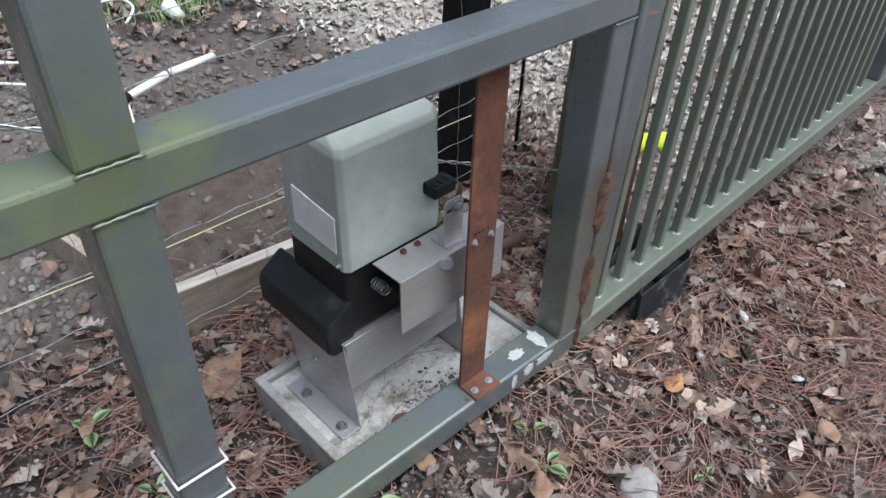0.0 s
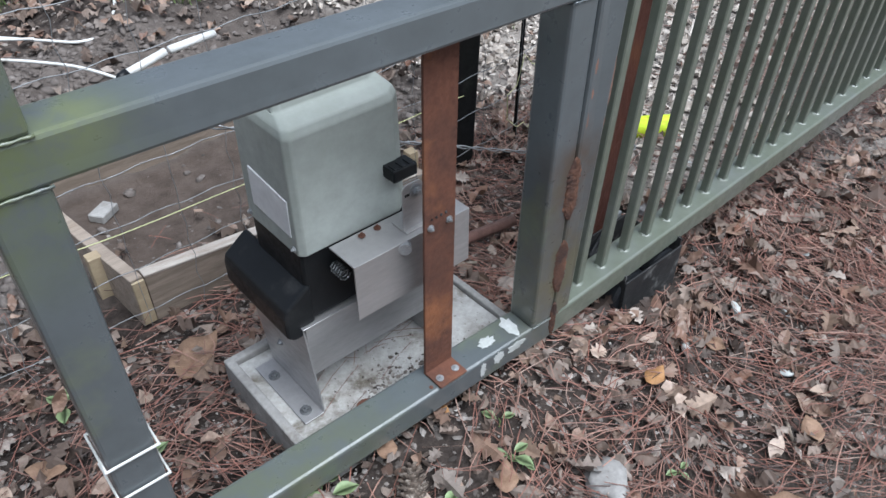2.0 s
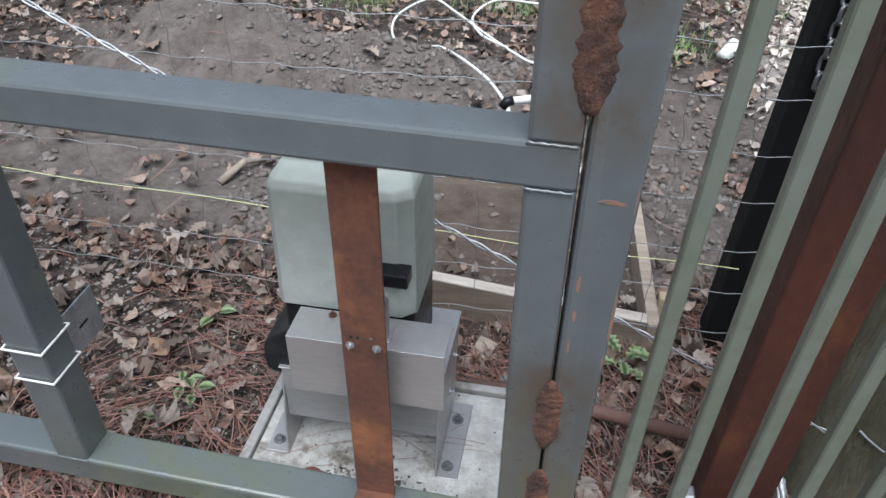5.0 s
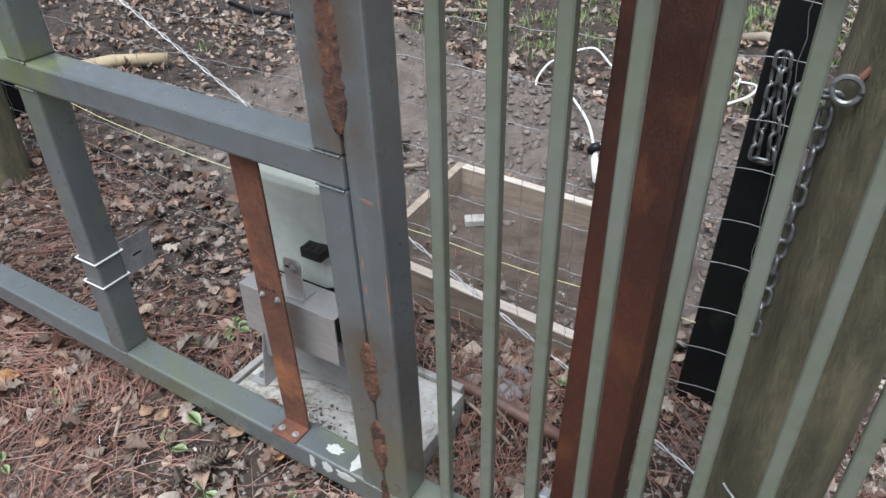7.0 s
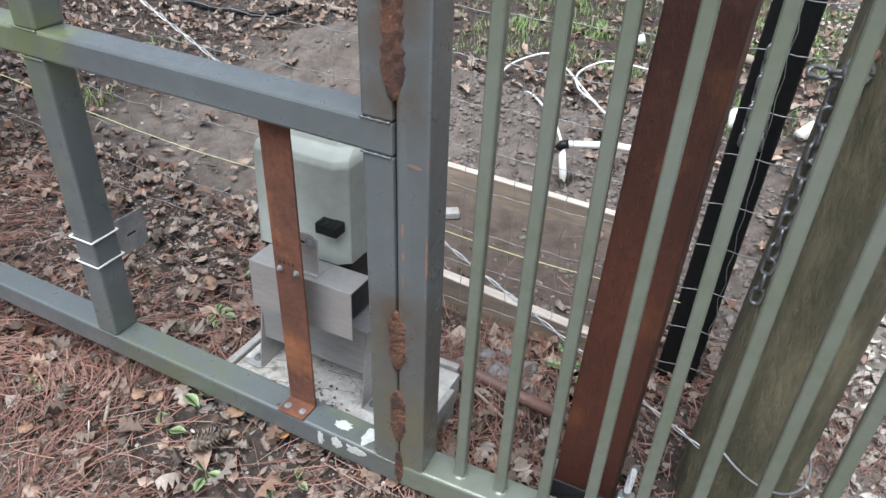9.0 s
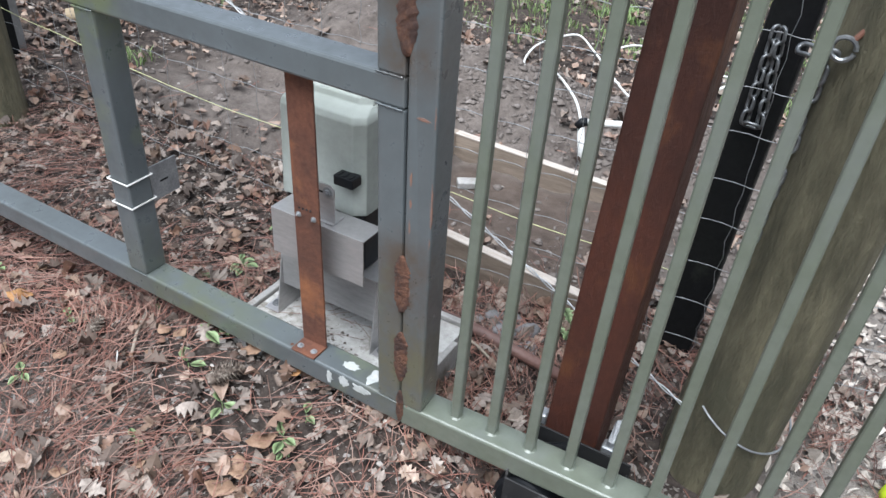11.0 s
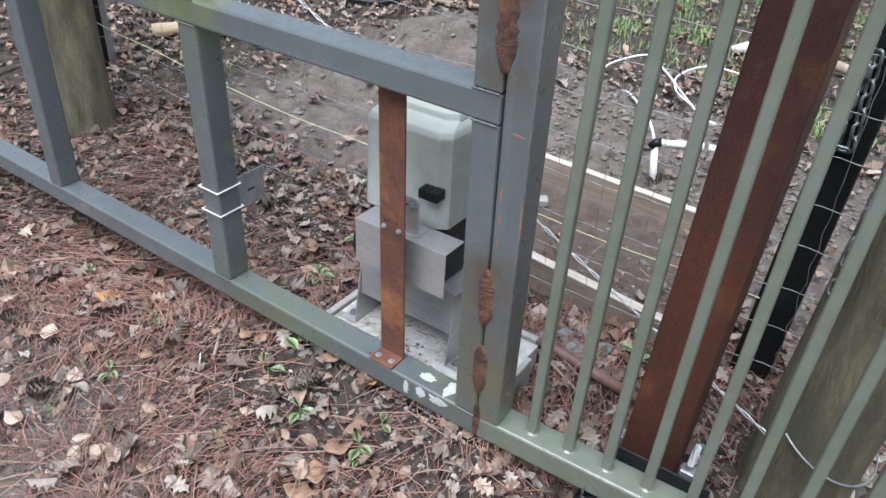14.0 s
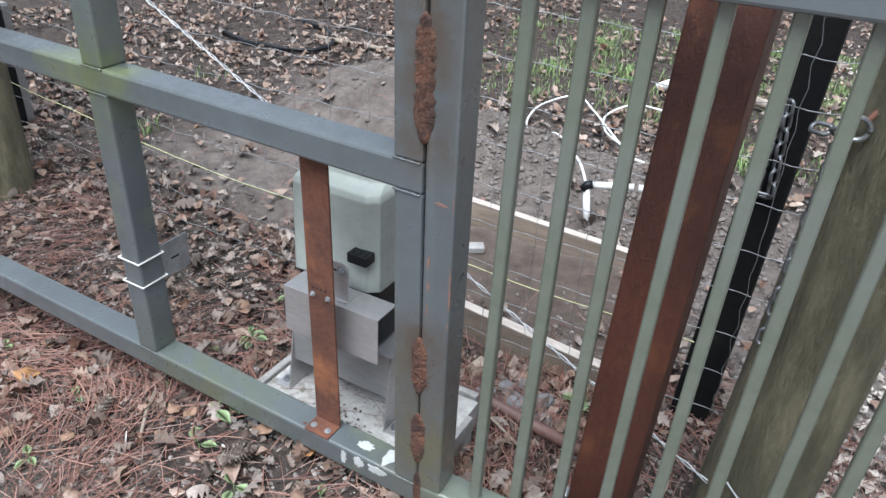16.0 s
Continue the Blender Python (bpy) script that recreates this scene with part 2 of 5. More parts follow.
def block(x0, x1, y0, y1, z0, z1, bevel=0.0, seg=2):
    bm = bmesh.new()
    bmesh.ops.create_cube(bm, size=1.0)
    for v in bm.verts:
        v.co = Vector((x0 + (v.co.x + 0.5) * (x1 - x0), y0 + (v.co.y + 0.5) * (y1 - y0), z0 + (v.co.z + 0.5) * (z1 - z0)))
    if bevel:
        bmesh.ops.bevel(bm, geom=bm.edges[:], offset=bevel, segments=seg, profile=0.5, affect="EDGES")
    return bm


def prism(outline, axis, a, b, bevel=0.0):
    """An outline of (u, v) pushed along an axis from a to b; u, v are the other two axes in order."""
    bm = bmesh.new()

    def put(u, v, w):
        return {"x": (w, u, v), "y": (u, w, v), "z": (u, v, w)}[axis]
    lo = [bm.verts.new(put(u, v, a)) for u, v in outline]
    hi = [bm.verts.new(put(u, v, b)) for u, v in outline]
    bm.faces.new(lo)
    bm.faces.new(hi[::-1])
    for i in range(len(lo)):
        j = (i + 1) % len(lo)
        bm.faces.new((lo[i], hi[i], hi[j], lo[j]))
    bmesh.ops.recalc_face_normals(bm, faces=bm.faces[:])
    if bevel:
        bmesh.ops.bevel(bm, geom=bm.edges[:], offset=bevel, segments=2, profile=0.5, affect="EDGES")
    return bm


def rod(points, radius, sides=6, closed=False, into=None):
    """A round bar swept along points; radius may be a list."""
    bm = into or bmesh.new()
    pts = [Vector(p) for p in points]
    count = len(pts)
    rings = []
    up = Vector((0.13, 0.21, 1.0)).normalized()
    for i, p in enumerate(pts):
        a = pts[(i - 1) % count] if (i > 0 or closed) else p
        c = pts[(i + 1) % count] if (i < count - 1 or closed) else p
        d = (c - a).normalized()
        side = d.cross(up)
        if side.length < 0.15:
            side = d.cross(Vector((1, 0.1, 0)))
        side.normalize()
        other = side.cross(d)
        r = radius[i] if isinstance(radius, (list, tuple)) else radius
        rings.append([bm.verts.new(p + r * (math.cos(2 * math.pi * k / sides) * side + math.sin(2 * math.pi * k / sides) * other)) for k in range(sides)])
    last = count if closed else count - 1
    for i in range(last):
        ra, rb = rings[i], rings[(i + 1) % count]
        for k in range(sides):
            bm.faces.new((ra[k], ra[(k + 1) % sides], rb[(k + 1) % sides], rb[k]))
    if not closed:
        bm.faces.new(rings[0][::-1])
        bm.faces.new(rings[-1])
    bmesh.ops.recalc_face_normals(bm, faces=bm.faces[:])
    return bm


def bolt(x, y, z, axis, r=0.008, h=0.006):
    """A hexagonal head on a washer, its face pointing along axis."""
    d = Vector(axis)
    p = Vector((x, y, z))
    bm = rod([p, p + d * 0.002], r * 1.6, 14)
    rod([p + d * 0.002, p + d * (0.002 + h)], r, 6, into=bm)
    rod([p + d * (0.002 + h), p + d * (0.006 + h)], r * 0.5, 10, into=bm)
    return bm


# ---- the ground ----
def smoothstep(a, b, x):
    t = np.clip((x - a) / (b - a), 0, 1)
    return t * t * (3 - 2 * t)


def lumps(x, y, k, seed):
    r = np.random.default_rng(seed)
    h = np.zeros_like(x)
    for i in range(14):
        a, f, p = r.uniform(0, 2 * np.pi), k * r.uniform(0.6, 1.9), r.uniform(0, 6.28, 2)
        h += np.sin(f * (x * np.cos(a) + y * np.sin(a)) + p[0]) * np.sin(0.7 * f * (y * np.cos(a) - x * np.sin(a)) + p[1])
    return h / 4.0


def dug(x, y):
    """How far the soil is freshly dug, 0 to 1."""
    edge = 0.25 * lumps(x, y, 2.2, 3)
    a = smoothstep(2.15, 2.45, y + 0.5 * edge) * (1 - smoothstep(3.9, 4.5, y + edge + 0.25 * x))
    a = a * smoothstep(-1.7, -1.0, x + edge) * (1 - smoothstep(2.0, 2.5, x + edge))
    return a


def sandy(x, y):
    edge = 0.3 * lumps(x, y, 2.0, 9)
    lane = 0.55 * smoothstep(0.95, 0.25, y + edge) * smoothstep(-2.5, 0.8, x + edge)
    lane = np.maximum(lane, np.maximum(smoothstep(2.5, 3.6, x + edge), smoothstep(2.05, 2.6, x + edge) * smoothstep(1.25, 1.5, y)))
    return np.clip(lane * 0.85, 0, 1)


def inside_form(x, y):
    return smoothstep(0.56, 0.64, x) * (1 - smoothstep(1.54, 1.6, x)) * smoothstep(2.1, 2.18, y) * (1 - smoothstep(2.84, 2.92, y))


def height(x, y):
    x, y = np.asarray(x, float), np.asarray(y, float)
    d = dug(x, y)
    h = 0.010 * lumps(x, y, 5.0, 1) + 0.02 * lumps(x, y, 1.3, 2)
    near_gate = np.exp(-((y - 1.2) / 0.5) ** 2)
    h *= 1 - 0.7 * near_gate
    h += 0.05 * smoothstep(1.8, 2.4, y) * (1 - 0.6 * smoothstep(0.8, 1.8, x))
    h += d * (0.030 * lumps(x, y, 9.0, 4) + 0.02 * lumps(x, y, 20.0, 6))
    h += 0.38 * np.exp(-(((x + 0.52) / 0.50) ** 2 + ((y - 3.75) / 0.45) ** 2))
    h += 0.24 * np.exp(-(((x - 0.42) / 0.55) ** 2 + ((y - 3.62) / 0.28) ** 2)) * (1 + 0.25 * lumps(x, y, 8.0, 19))
    h -= 0.16 * np.exp(-(((x - 1.75) / 0.35) ** 2 + ((y - 3.45) / 0.35) ** 2))
    h += 0.17 * smoothstep(3.1, 3.8, y) * smoothstep(0.9, 1.4, x) * (1 - 0.6 * smoothstep(5.0, 7.0, y))
    inside = inside_form(x, y)
    h = h * (1 - inside) + inside * (0.015 + 0.012 * lumps(x, y, 6.0, 8))
    flat = np.exp(-(np.maximum(np.abs(x - 0.97) - 0.40, 0) ** 2 + np.maximum(np.abs(y - 1.46) - 0.25, 0) ** 2) / 0.02)
    h = h * (1 - flat) + 0.065 * flat
    return h + 0.06 * np.exp(-((y - 1.17) / 0.13) ** 2) * smoothstep(-0.2, 0.5, x) * (1 - smoothstep(1.5, 2.0, x)) * (1 - smoothstep(1.22, 1.27, y))


def axis_points(lo, hi, fine, far):
    mid = np.arange(lo, hi, fine)
    out = fine * 1.35 ** np.arange(1, 32)
    steps = np.cumsum(out)
    steps = steps[steps < far]
    return np.concatenate([lo - steps[::-1], mid, mid[-1] + steps])


def build_ground():
    xs, ys = axis_points(-3.0, 5.0, 0.032, 400), axis_points(-1.0, 7.0, 0.032, 400)
    X, Y = np.meshgrid(xs, ys)
    Z = height(X, Y)
    nx, ny = len(xs), len(ys)
    me = bpy.data.meshes.new("ground")
    idx = np.arange(nx * ny).reshape(ny, nx)
    quads = np.stack([idx[:-1, :-1], idx[:-1, 1:], idx[1:, 1:], idx[1:, :-1]], -1).reshape(-1, 4)
    me.from_pydata(np.stack([X, Y, Z], -1).reshape(-1, 3).tolist(), [], quads.tolist())
    me.polygons.foreach_set("use_smooth", np.ones(len(quads), bool))
    at = me.color_attributes.new("cover", "FLOAT_COLOR", "POINT")
    cols = np.ones((nx * ny, 4), np.float32)
    cols[:, 0], cols[:, 1], cols[:, 2] = dug(X, Y).ravel(), sandy(X, Y).ravel(), inside_form(X, Y).ravel()
    at.data.foreach_set("color", cols.ravel())
    me.materials.append(GROUND)
    tagged(new("ground", me), "sandy soil with dug earth, leaf litter and pine straw", "ground", kind="structure")


build_ground()

# ---- the gate ----
SEAM, FACE, DEPTH = 1.325, 1.180, 0.084
BEND, BEND_OPEN, LEAN = 1.75, -1.2, 1.1
gate = thing("sliding_gate", (SEAM, FACE, 0.75), "grey-painted steel sliding gate with rusty welds", "gate")
gate.matrix_basis = pose(SEAM, FACE, 0.75, LEAN, 0, 0)


def bent(bm):
    """The barred panel stands a little askew to the open panel that is welded to it."""
    for v in bm.verts:
        v.co.x += 0.018 * (v.co.z - 0.25)
    bmesh.ops.rotate(bm, verts=bm.verts[:], cent=(SEAM, FACE, 0), matrix=Matrix.Rotation(radians(BEND), 3, "Z"))
    return bm


def swung(bm):
    """The open panel turns a little away at its far end."""
    bmesh.ops.rotate(bm, verts=bm.verts[:], cent=(SEAM, FACE, 0), matrix=Matrix.Rotation(radians(BEND_OPEN), 3, "Z"))
    return bm


def tube(x0, x1, z0, z1, y0=FACE, y1=FACE + DEPTH):
    return block(x0, x1, y0, y1, z0, z1, 0.007, 2)


TOP, MID0, MID1, LOW0, LOW1 = 1.512, 1.069, 1.138, 0.169, 0.241
part("mid_rail", swung(tube(-1.63, SEAM - 0.002, MID0, MID1)), PAINT, gate)
part("bottom_rail", swung(tube(-1.63, SEAM + 0.001, LOW0, LOW1)), PAINT, gate)
part("top_rail", swung(tube(-1.63, SEAM - 0.002, TOP, TOP + 0.07)), PAINT, gate)
for x0, x1 in ((0.282, 0.360), (-0.686, -0.61), (-1.63, -1.554), (SEAM - 0.072, SEAM - 0.002)):
    part("post", swung(tube(x0, x1, LOW1 - 0.001, MID0 + 0.001, FACE + 0.001, FACE + DEPTH - 0.001)), PAINT, gate)
    part("post", swung(tube(x0, x1, MID1 - 0.001, TOP + 0.001, FACE + 0.001, FACE + DEPTH - 0.001)), PAINT, gate)
side_tube = tube(SEAM + 0.001, SEAM + 0.064, LOW1 - 0.001, TOP + 0.001)
for v in side_tube.verts:
    v.co.x -= 0.014 * (v.co.z - 0.25) if v.co.x < SEAM + 0.03 else 0.0
part("post", bent(side_tube), PAINT, gate)
PRIMER = surface("pink_rust_bloom", (0.24, 0.12, 0.085), (0.16, 0.10, 0.08), 40.0, 0.7)
part("bottom_rail", bent(tube(SEAM + 0.001, 6.0, LOW0, LOW1)), PAINT_GREEN, gate, "grey bottom rail greened with algae")
part("top_rail", bent(tube(SEAM + 0.001, 6.0, TOP, TOP + 0.07)), PAINT, gate)
part("post", bent(tube(3.43, 3.505, LOW1 - 0.001, TOP + 0.001)), PAINT, gate)
part("post", bent(tube(5.5, 5.575, LOW1 - 0.001, TOP + 0.001)), PAINT, gate)

turn = Matrix.Rotation(radians(BEND), 4, "Z")
tipped = Matrix(((1, 0, 0.016, -0.004), (0, 1, -0.030, 0.0072), (0, 0, 1, 0), (0, 0, 0, 1)))
bar_mesh = None
for i in range(39):
    x = 1.473 + 0.1030 * i
    if 3.40 < x < 3.54 or 5.46 < x < 5.6:
        continue
    if bar_mesh is None:
        bm = block(-0.0125, 0.0125, -0.0125, 0.0125, LOW1 - 0.002, TOP + 0.002, 0.003, 1)
        for v in bm.verts:
            v.co.x += 0.018 * (v.co.z - 0.25)
        rod([(0, 0, LOW1 - 0.001), (0, 0, LOW1 + 0.004)], [0.021, 0.014], 10, into=bm)
        bar_mesh = bpy.data.meshes.new("picket")
        bm.to_mesh(bar_mesh)
        bm.free()
        bar_mesh.materials.append(PAINT_GREEN)
    ob = new("picket", bar_mesh)
    ob.parent = gate
    ob.matrix_basis = turn @ pose(x - SEAM, DEPTH / 2 - 0.002, -0.75) @ tipped


def weld_patch(x, z0, z1, half, y):
    """A rough bead of rust on the front of the seam."""
    bm = bmesh.new()
    r = np.random.default_rng(int(z0 * 1000))
    rows, cols = 44, 11
    grid = []
    for i in range(rows):
        s = i / (rows - 1)
        w = half * (min(1.0, 4.5 * s, 4.5 * (1 - s)) ** 0.5 * (0.72 + 0.36 * r.random()) + 0.02)
        row = []
        for j in range(cols):
            u = 2 * j / (cols - 1) - 1
            lift = 0.0006 + 0.0048 * (1 - u * u) * (0.15 + 1.2 * r.random()) if abs(u) < 1 else -0.002
            if i in (0, rows - 1):
                lift = -0.002
            row.append(bm.verts.new((x + u * w, y - lift, z0 + s * (z1 - z0))))
        grid.append(row)
    for i in range(rows - 1):
        for j in range(cols - 1):
            bm.faces.new((grid[i][j], grid[i][j + 1], grid[i + 1][j + 1], grid[i + 1][j]))
    return bm


for z0, z1, h in ((0.325, 0.49, 0.021), (0.550, 0.718, 0.022), (1.180, 1.43, 0.025), (0.18, 0.29, 0.012)):
    part("weld", weld_patch(SEAM, z0, z1, h, FACE - 0.0005), WELD, gate, "rusted weld bead", True)
for z, x0, x1 in ((MID1, SEAM - 0.072, SEAM - 0.006), (MID0, SEAM - 0.072, SEAM - 0.006), (MID1, 0.280, 0.362), (MID0, 0.280, 0.362), (LOW1, 0.280, 0.362), (LOW1, SEAM - 0.072, SEAM - 0.006)):
    pts = [(x0 + (x1 - x0) * k / 12, FACE - 0.001, z + 0.0006 * math.sin(2.3 * k + 60 * x0)) for k in range(13)]
    part("weld", swung(rod(pts, [0.0024 + 0.0006 * math.sin(1.7 * k + 40 * z) for k in range(13)], 6)), PAINT, gate, "painted weld bead", True)


def flake(cx, cz, w, h, seed, top=False):
    """A chip of old paint lying on the bottom rail."""
    r = np.random.default_rng(seed)
    pts = []
    for k in range(22):
        a = 2 * math.pi * k / 22
        q = 0.65 + 0.5 * r.random()
        pts.append((cx + w * q * math.cos(a), cz + h * q * math.sin(a)))
    if top:
        return prism(pts, "z", LOW1 - 0.002, LOW1 + 0.0012)
    return prism(pts, "y", FACE - 0.0012, FACE + 0.002)


part("paint_patch", swung(flake(1.135, FACE + 0.04, 0.026, 0.017, 1, True)), WHITE_PAINT, gate, "chipped white paint patch")
part("paint_patch", swung(flake(1.215, FACE + 0.045, 0.02, 0.036, 2, True)), WHITE_PAINT, gate, "chipped white paint patch")
part("paint_patch", swung(flake(1.09, LOW1 - 0.03, 0.010, 0.025, 3)), WHITE_PAINT, gate, "chipped white paint patch")
part("paint_patch", swung(flake(1.14, LOW1 - 0.022, 0.016, 0.018, 4)), WHITE_PAINT, gate, "chipped white paint patch")
part("paint_patch", swung(flake(1.2, LOW1 - 0.02, 0.03, 0.015, 5)), WHITE_PAINT, gate, "chipped white paint patch")

for i, (dx, z, h) in enumerate(((0.056, 0.98, 0.05), (0.060, 0.88, 0.07), (0.058, 1.08, 0.03), (0.006, 0.80, 0.02), (0.007, 0.86, 0.012), (0.006, 0.92, 0.018), (0.03, 1.065, 0.004), (0.02, 0.26, 0.03), (0.012, 0.62, 0.012), (0.058, 0.78, 0.02))):
    r = np.random.default_rng(70 + i)
    w = 0.0035 if h > 0.01 else 0.02
    pts = [(SEAM + dx + 0.018 * (z - 0.25) + w * (0.5 + 0.6 * r.random()) * math.cos(a), z + h * (0.7 + 0.4 * r.random()) * math.sin(a)) for a in np.linspace(0, 6.0, 16)]
    part("rust_bloom", prism(pts, "y", FACE + 0.0004 + dx * 0.0305, FACE + 0.004 + dx * 0.0305), PRIMER, gate, "pink rust bloom under paint")

# rusty strap between the bottom and the middle rail
S0, S1, SY = 0.957, 1.037, FACE + 0.060
bm = block(S0, S1, SY, SY + 0.007, LOW1 + 0.001, MID0 - 0.001, 0.001, 1)
strap = part("rusty_strap", bm, RUST, gate, "rusty perforated steel strap")
part("foot", block(S0, S1, SY - 0.055, SY + 0.003, LOW1 + 0.0012, LOW1 + 0.007, 0.001, 1), RUST, strap)
part("flange", block(S0 - 0.045, S1 + 0.006, SY - 0.03, SY + 0.012, MID0 - 0.006, MID0 + 0.001, 0.001, 1), RUST, strap)
for x in (0.972, 1.02):
    part("bolt", bolt(x, SY, 0.670, (0, -1, 0), 0.005, 0.004), ZINC, strap, "bright bolt head")
for x in (0.973, 1.02):
    part("bolt", bolt(x, SY - 0.032, LOW1 + 0.007, (0, 0, 1), 0.006, 0.003), ZINC, strap)
for k in range(4):
    part("rivet_hole", rod([(0.975 + 0.012 * k, SY - 0.0012, 0.690 + 0.001 * k), (0.975 + 0.012 * k, SY + 0.001, 0.690)], 0.0028, 8), BLACK, strap, "small drilled hole")
part("rivet_hole", rod([(0.944, SY - 0.035, LOW1 - 0.001), (0.944, SY - 0.035, LOW1 + 0.0012)], 0.005, 10), RUST, gate, "rusted drill hole")

# the whole gate is slightly twisted: its barred end leans outward, its open end back
def lean_at(x):
    return -0.007 + 0.014 * (SEAM - x) if x < SEAM else -0.007 - 0.023 * min(1.0, (x - SEAM) / 0.15)


for ob in gate.children_recursive:
    if ob.name.startswith("picket"):
        continue
    for v in ob.data.vertices:
        v.co.y += lean_at(v.co.x + SEAM) * (v.co.z + 0.5)

# folded plate tied to the open panel's post
plate = part("limit_plate", prism([(FACE + DEPTH + 0.001, 0.47), (FACE + DEPTH + 0.125, 0.47), (FACE + DEPTH + 0.125, 0.585), (FACE + DEPTH + 0.001, 0.585)], "x", 0.353, 0.357, 0.001), ZINC, gate, "folded galvanised plate tied to the post")
part("flange", block(0.290, 0.353, FACE + DEPTH + 0.001, FACE + DEPTH + 0.004, 0.47, 0.585, 0.001, 1), ZINC, plate)
part("slot", block(0.3565, 0.3576, FACE + DEPTH + 0.055, FACE + DEPTH + 0.085, 0.522, 0.528), BLACK, plate)
for z in (0.485, 0.565):
    e = 0.004
    y0, y1, x0, x1 = FACE - e + 0.002, FACE + DEPTH + 0.004, 0.282 - e, 0.360 + e
    part("wire_tie", swung(rod([(x0, y0, z), (x1, y0, z), (x1, y1, z + 0.002), (x0, y1, z + 0.002)], 0.003, 6, True)), WHITE, gate, "white plastic-coated wire tie")

# ---- roller guard and its rusty post ----
guard = thing("roller_guard", (1.77, 1.28, 0), "scuffed black plastic guard round the gate roller", "roller guard")
G0, G1 = 1.64, 1.905
part("front_shell", block(G0, G1, 1.190, 1.196, 0.0, 0.163, 0.002, 1), SCUFFED, guard)
for x in (G0, G1 - 0.006):
    part("side_shell", block(x, x + 0.006, 1.196, 1.394, 0.0, 0.160, 0.001, 1), SCUFFED, guard)
    part("side_shell", block(x, x + 0.006, 1.196, 1.216, 0.160, 0.186, 0.0), SCUFFED, guard)
part("rear_shell", block(G0, G1, 1.372, 1.378, 0.0, 0.195, 0.002, 1), SCUFFED, guard)
for xx in (1.69, 1.84):
    part("roller", rod([(xx, 1.202, 0.080), (xx, 1.210, 0.080), (xx, 1.315, 0.080), (xx, 1.325, 0.080)], [0.07, 0.08, 0.08, 0.07], 28), BLACK, guard, "black guide roller")
part("roller_cap", rod([(1.69, 1.30, 0.092), (1.69, 1.355, 0.13), (1.76, 1.355, 0.17)], 0.03, 14), BLACK, guard)

rust_post = thing("rusty_gate_post", (1.75, 1.49, 0), "tall square steel post, deep red with rust", "gate post")
shaft = block(1.656, 1.798, 1.382, 1.524, -0.02, 2.2, 0.006, 2)
bmesh.ops.rotate(shaft, verts=shaft.verts[:], cent=(1.736, 1.457, 0.03), matrix=Matrix.Rotation(radians(2.4), 3, "Y"))
part("shaft", shaft, RUST_POST, rust_post)
part("clamp_bolt", rod([(1.838, 1.40, 0.10), (1.838, 1.40, 0.22), (1.838, 1.445, 0.245), (1.838, 1.52, 0.18)], 0.010, 8), ZINC, rust_post, "galvanised clamp bolt")
part("clamp_nut", block(1.818, 1.858, 1.385, 1.42, 0.175, 0.205, 0.004, 1), ZINC, rust_post)
part("clamp_nut", block(1.634, 1.662, 1.385, 1.42, 0.185, 0.22, 0.004, 1), ZINC, rust_post)
part("clamp_bolt", rod([(1.648, 1.40, 0.19), (1.650, 1.48, 0.10)], 0.010, 8), ZINC, rust_post, "galvanised clamp bolt")


# ---- log posts and black posts ----
def log_post(at, r, tall, seed, lean=(0, 0), label="", group=""):
    rr = np.random.default_rng(seed)
    ph = rr.uniform(0, 6.28, 8)
    bm = bmesh.new()
    sides, rows = 44, 46
    grid = []
    for i in range(rows):
        z = tall * i / (rows - 1)
        row = []
        for k in range(sides):
            a = 2 * math.pi * k / sides
            q = r * (1.01 - 0.075 * z / tall)
            q *= 1 + 0.03 * math.sin(2 * a + ph[0]) + 0.02 * math.sin(3 * a + ph[1] + z) + 0.012 * math.sin(9 * a + ph[2] + 0.6 * z) + 0.008 * math.sin(17 * a + ph[3] - 1.3 * z)
            q *= 1 + 0.04 * math.exp(-z / 0.08)
            row.append(bm.verts.new((at[0] + lean[0] * z + q * math.cos(a), at[1] + lean[1] * z + q * math.sin(a), at[2] + z)))
        grid.append(row)
    for i in range(rows - 1):
        for k in range(sides):
            bm.faces.new((grid[i][k], grid[i][(k + 1) % sides], grid[i + 1][(k + 1) % sides], grid[i + 1][k]))
    bm.faces.new(grid[-1])
    return lone("log_post", bm, POSTWOOD, label, "fence post", group, "", True)


log_post((2.064, 1.70, -0.03), 0.137, 2.1, 1, (0.055, 0), "thick weathered log post with a hanging chain", "log posts along the fence")
log_post((-1.56, 1.94, -0.03), 0.132, 2.1, 2, (-0.01, 0), "thick weathered log post greened with moss", "log posts along the fence")

leaning = block(1.772, 1.892, 2.09, 2.21, -0.03, 2.1, 0.012, 2)
for v in leaning.verts:
    v.co.x += 0.048 * v.co.z
lone("black_fence_post", leaning, BLACKPOST, "black-painted square fence post behind the wire", "fence post", "black fence posts")
lone("black_fence_post", block(-2.12, -2.02, 2.30, 2.40, -0.03, 2.1, 0.012, 2), BLACKPOST, "black-painted fence post beside a log post", "fence post", "black fence posts")
lone("concrete_post_stub", block(-2.28, -2.14, 2.40, 2.52, -0.03, 0.75, 0.02, 2), STRIP, "grey stub post greened at its foot", "post")

# ---- wire fence ----
fence = thing("wire_fence", (0, 2.03, 0), "galvanised woven wire fence along the dug ground", "wire fence")


def fence_y(x):
    return 2.03 + 0.045 * max(0.0, (x - 1.2)) + 0.10 * max(0.0, -(x + 0.4))


